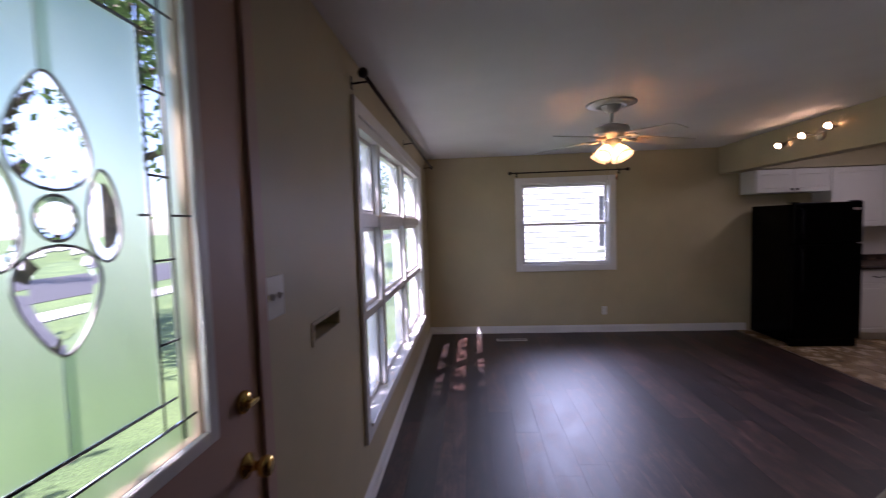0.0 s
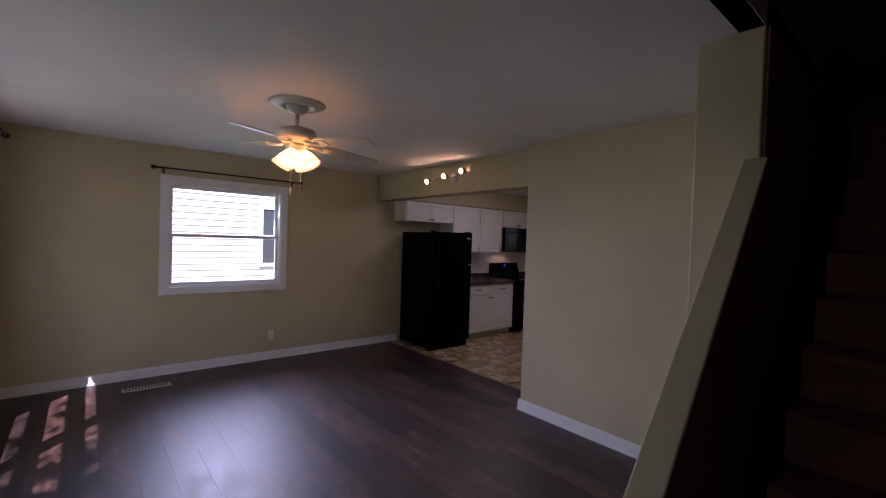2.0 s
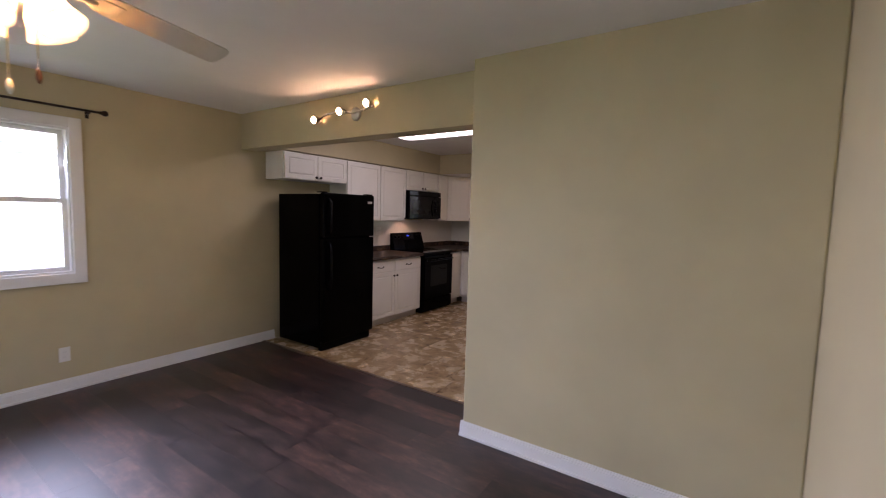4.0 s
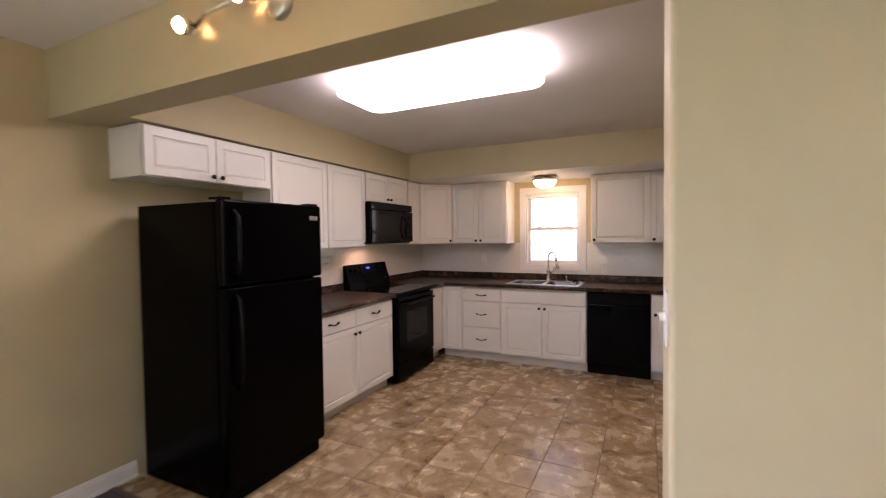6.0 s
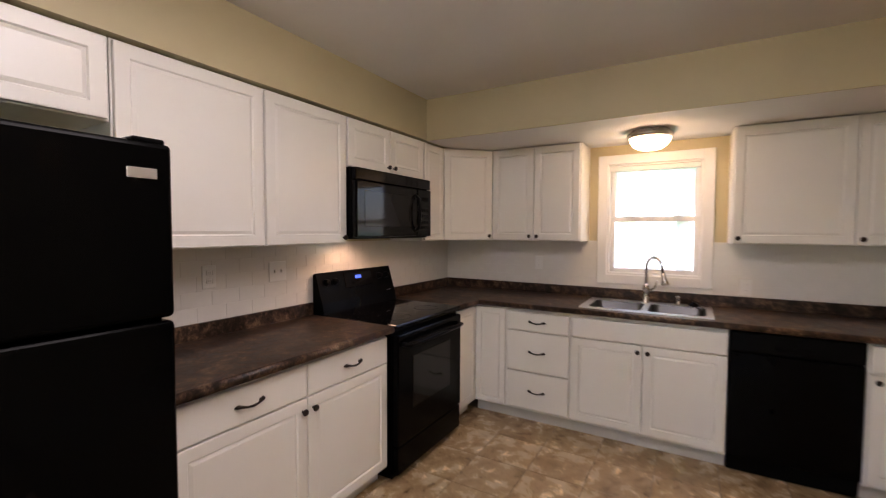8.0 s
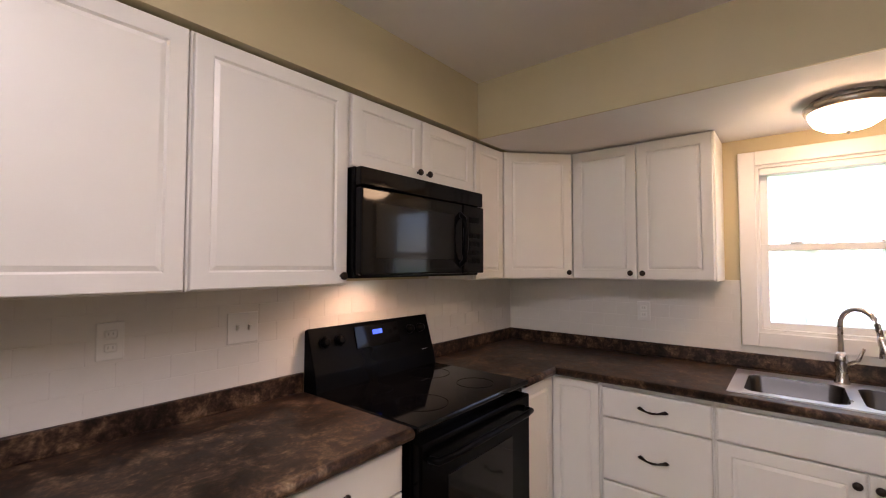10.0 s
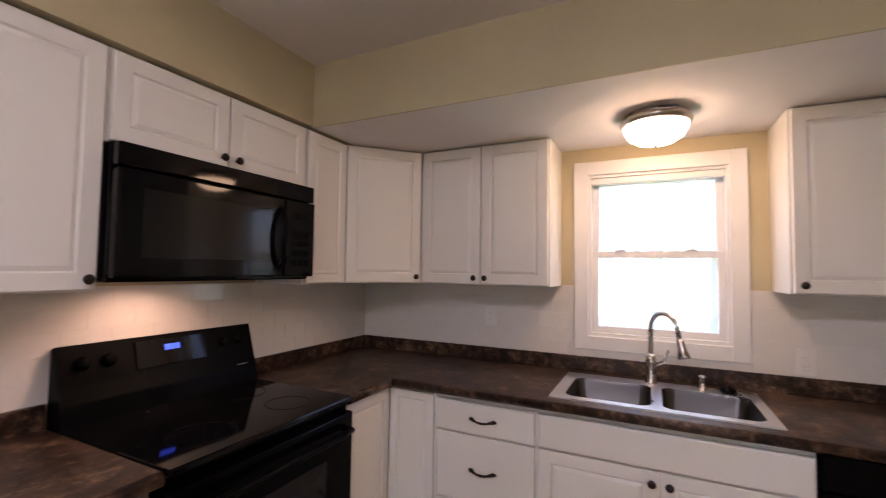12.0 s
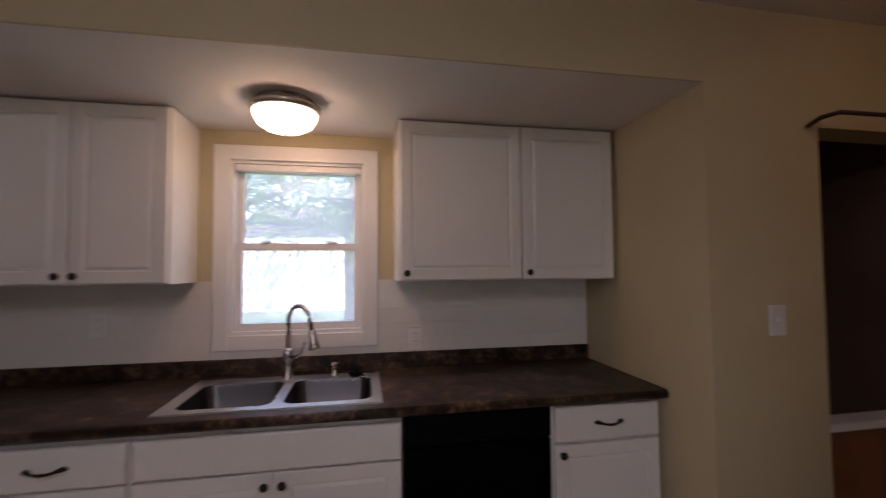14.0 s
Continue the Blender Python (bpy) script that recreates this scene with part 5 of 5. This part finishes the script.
def tree(x, y, h, r, label, seed, low=0.35, count=5200, leaf_size=0.11):
    rnd = random.Random(seed)
    o = thing("tree", pose(x, y, -0.36), label, "tree")
    tr = tube([(0, 0, 0), (0.05, 0.02, h * 0.2), (-0.04, 0.06, h * 0.45), (0.05, 0.0, h * 0.7), (0.0, 0.05, h * 0.92)], 0.2, 10, radii=[h * 0.032, h * 0.024, h * 0.019, h * 0.011, h * 0.004])
    tips = []
    for i in range(11):
        a, z = rnd.uniform(0, 6.28), h * rnd.uniform(low, 0.82)
        L = r * rnd.uniform(0.55, 0.95)
        p1 = (L * 0.5 * math.cos(a), L * 0.5 * math.sin(a), z + L * 0.22)
        p2 = (L * math.cos(a + 0.2), L * math.sin(a + 0.2), z + L * rnd.uniform(0.25, 0.5))
        join(tr, tube([(0, 0.03, z), p1, p2], 0.05, 6, radii=[h * 0.011, h * 0.007, h * 0.002]))
        tips += [p1, p2]
    part("trunk", tr, M_BARK, o)
    tips.append((0, 0, h * 0.95))
    co, faces = [], []
    for i in range(count):
        c = Vector(rnd.choice(tips))
        c += Vector((rnd.gauss(0, 1), rnd.gauss(0, 1), rnd.gauss(0, 0.7))) * r * 0.20
        u = Vector((rnd.gauss(0, 1), rnd.gauss(0, 1), rnd.gauss(0, 0.6))).normalized()
        v = u.cross(Vector((rnd.gauss(0, 1), rnd.gauss(0, 1), rnd.gauss(0, 1)))).normalized()
        s_ = leaf_size * rnd.uniform(0.6, 1.4)
        k0 = len(co)
        co += [c - u * s_, c + v * s_ * 0.5, c + u * s_, c - v * s_ * 0.5]
        faces.append((k0, k0 + 1, k0 + 2, k0 + 3))
    me = bpy.data.meshes.new("crown")
    me.from_pydata([tuple(p) for p in co], [], faces)
    me.materials.append(M_LEAF)
    cr_ = new("crown", me)
    cr_.parent = o
    return o


# First tree is added so its crown dapples the sun on the planks.
tree(-2.4, -0.4, 9.0, 2.8, "leafy tree added beside the front door to dapple the sun", 9, 0.45, 3600, 0.10)
tree(-8.6, 4.2, 9.0, 3.0, "leafy tree on the front lawn", 5, 0.4, 4200)
tree(-9.4, -2.6, 8.0, 3.0, "leafy street tree beside the footpath", 8, 0.4, 4200)
tree(-6.8, 8.6, 9.0, 3.2, "leafy tree on the front lawn", 6, 0.25, 5200)
tree(-21.5, 13, 9, 3.6, "leafy tree across the street", 11, 0.3, 3600)
tree(-22.5, -3, 9, 3.6, "leafy tree across the street", 12, 0.3, 3600)
tree(-21.0, 5, 8, 3.3, "leafy tree across the street", 14, 0.3, 3600)
tree(-6.0, 19, 8, 3.3, "leafy tree beyond the neighbouring house", 15, 0.3, 3600)
tree(14.5, 4.36, 5.4, 2.4, "leafy tree with a bare trunk in the back yard", 23, 0.34, 700, 0.09)
tree(16.2, 7.2, 8.0, 3.0, "leafy tree in the back yard", 21, 0.28, 1900, 0.10)
tree(17.6, 3.0, 8.5, 3.0, "leafy tree in the back yard", 22, 0.30, 1800, 0.10)
tree(25.0, 7.6, 7.5, 4.0, "low-crowned leafy tree at the back of the yard", 24, 0.10, 2200, 0.14)
tree(26.0, 3.2, 7.0, 4.0, "low-crowned leafy tree at the back of the yard", 25, 0.10, 2200, 0.14)

# ---- pieces: splashback tiles, floor tiles, planks ----
TW, TH, GAP = 0.152, 0.0762, 0.0010
north_wall, east_wall = bpy.data.objects["wall_north"], bpy.data.objects["wall_east"]
part("grout_bed", box_bm(5.065, E - 0.0066, N - 0.0064, N - 0.0005, 0.993, 1.374), M_GROUT, north_wall)
b = box_bm(E - 0.0064, E - 0.0005, STUB, 4.075, 0.993, 1.374)
box_bm(E - 0.0064, E - 0.0005, 4.885, N - 0.005, 0.993, 1.374, bm=b)
box_bm(E - 0.0064, E - 0.0005, 4.075, 4.885, 0.993, 1.030, bm=b)
part("grout_bed", b, M_GROUT, east_wall)
tile_meshes = {}


def subway(w, h):
    key = (round(w, 3), round(h, 3))
    if key not in tile_meshes:
        tile_meshes[key] = mesh_of(box_bm(0, w, -0.0075, -0.0042, 0, h, 0.0006), "splashback_tile", M_SUBWAY)
    return tile_meshes[key]


def tile_run(parent, m, length, gaps=()):
    z = 0.9945
    row = 0
    while z < 1.372:
        h = min(TH - GAP, 1.372 - z)
        x = -(row % 2) * TW / 2
        while x < length:
            a, c = max(x, 0), min(x + TW - GAP, length)
            for g0, g1 in gaps:
                if a < g1 and c > g0:
                    if a < g0 - 0.01:
                        c = g0
                    elif c > g1 + 0.01:
                        a = g1
                    else:
                        a = c
            if c - a > 0.012 and h > 0.01:
                t = new("splashback_tile", subway(c - a, h))
                t.parent = parent
                t.matrix_basis = m @ pose(a, 0, z)
            x += TW
        z += TH
        row += 1


tile_run(north_wall, pose(5.066, N, 0), E - 5.077)
tile_run(east_wall, pose(E, N - 0.011, 0) @ EROT, N - 0.011 - STUB, [(N - 0.011 - 4.884, N - 0.011 - 4.076)])

kfloor = solid("floor_kitchen", box_bm(4.105, 8.6, 1.50, N, -0.10, -0.004), M_TGROUT, "mottled brown tile floor of the kitchen", "floor", "structure")
TS = 0.335
tcache = {}
x = 4.108
while x < 7.46:
    x1 = min(x + TS, 7.47)
    y = 3.705 - 6 * TS if x > 4.4 else STUB + 0.026
    while y < N:
        y1 = min(y + TS, N - 0.002)
        if y1 - y > 0.03 and y > 1.6:
            key = (round(x1 - x, 3), round(y1 - y, 3))
            if key not in tcache:
                tcache[key] = mesh_of(box_bm(0.0022, x1 - x - 0.0022, 0.0022, y1 - y - 0.0022, -0.008, 0.0, 0.0012), "floor_tile", M_TILE)
            t = new("floor_tile", tcache[key])
            t.parent = kfloor
            t.location = (x, y, 0)
        y += TS
    x += TS
solid("transition_strip", box_bm(4.078, 4.112, JAMB + 0.016, N - 0.016, -0.004, 0.006, 0.002), M_STRIP, "dark wood strip between planks and tiles", "trim", "structure")

lfloor = solid("floor_living", box_bm(W, 4.105, SOUTH, N, -0.10, -0.006), M_SUBFL, "dark brown wood plank floor of the living room", "floor", "structure")
PW, PL = 0.181, 1.22
pcache = {}
rnd = random.Random(4)
x = W
while x < 4.089:
    x1 = min(x + PW, 4.09)
    y = SOUTH - rnd.uniform(0.05, 1.1)
    while y < N - 0.02:
        a, c = max(y, SOUTH), min(y + PL, N)
        if c - a > 0.02:
            key = (round(x1 - x, 3), round(c - a, 2))
            if key not in pcache:
                pcache[key] = mesh_of(box_bm(0.0003, key[0] - 0.0003, 0.0003, key[1] - 0.0003, -0.006, 0.0), "plank", M_PLANK)
            t = new("plank", pcache[key])
            t.parent = lfloor
            t.location = (x, a, 0)
        y += PL
    x += PW
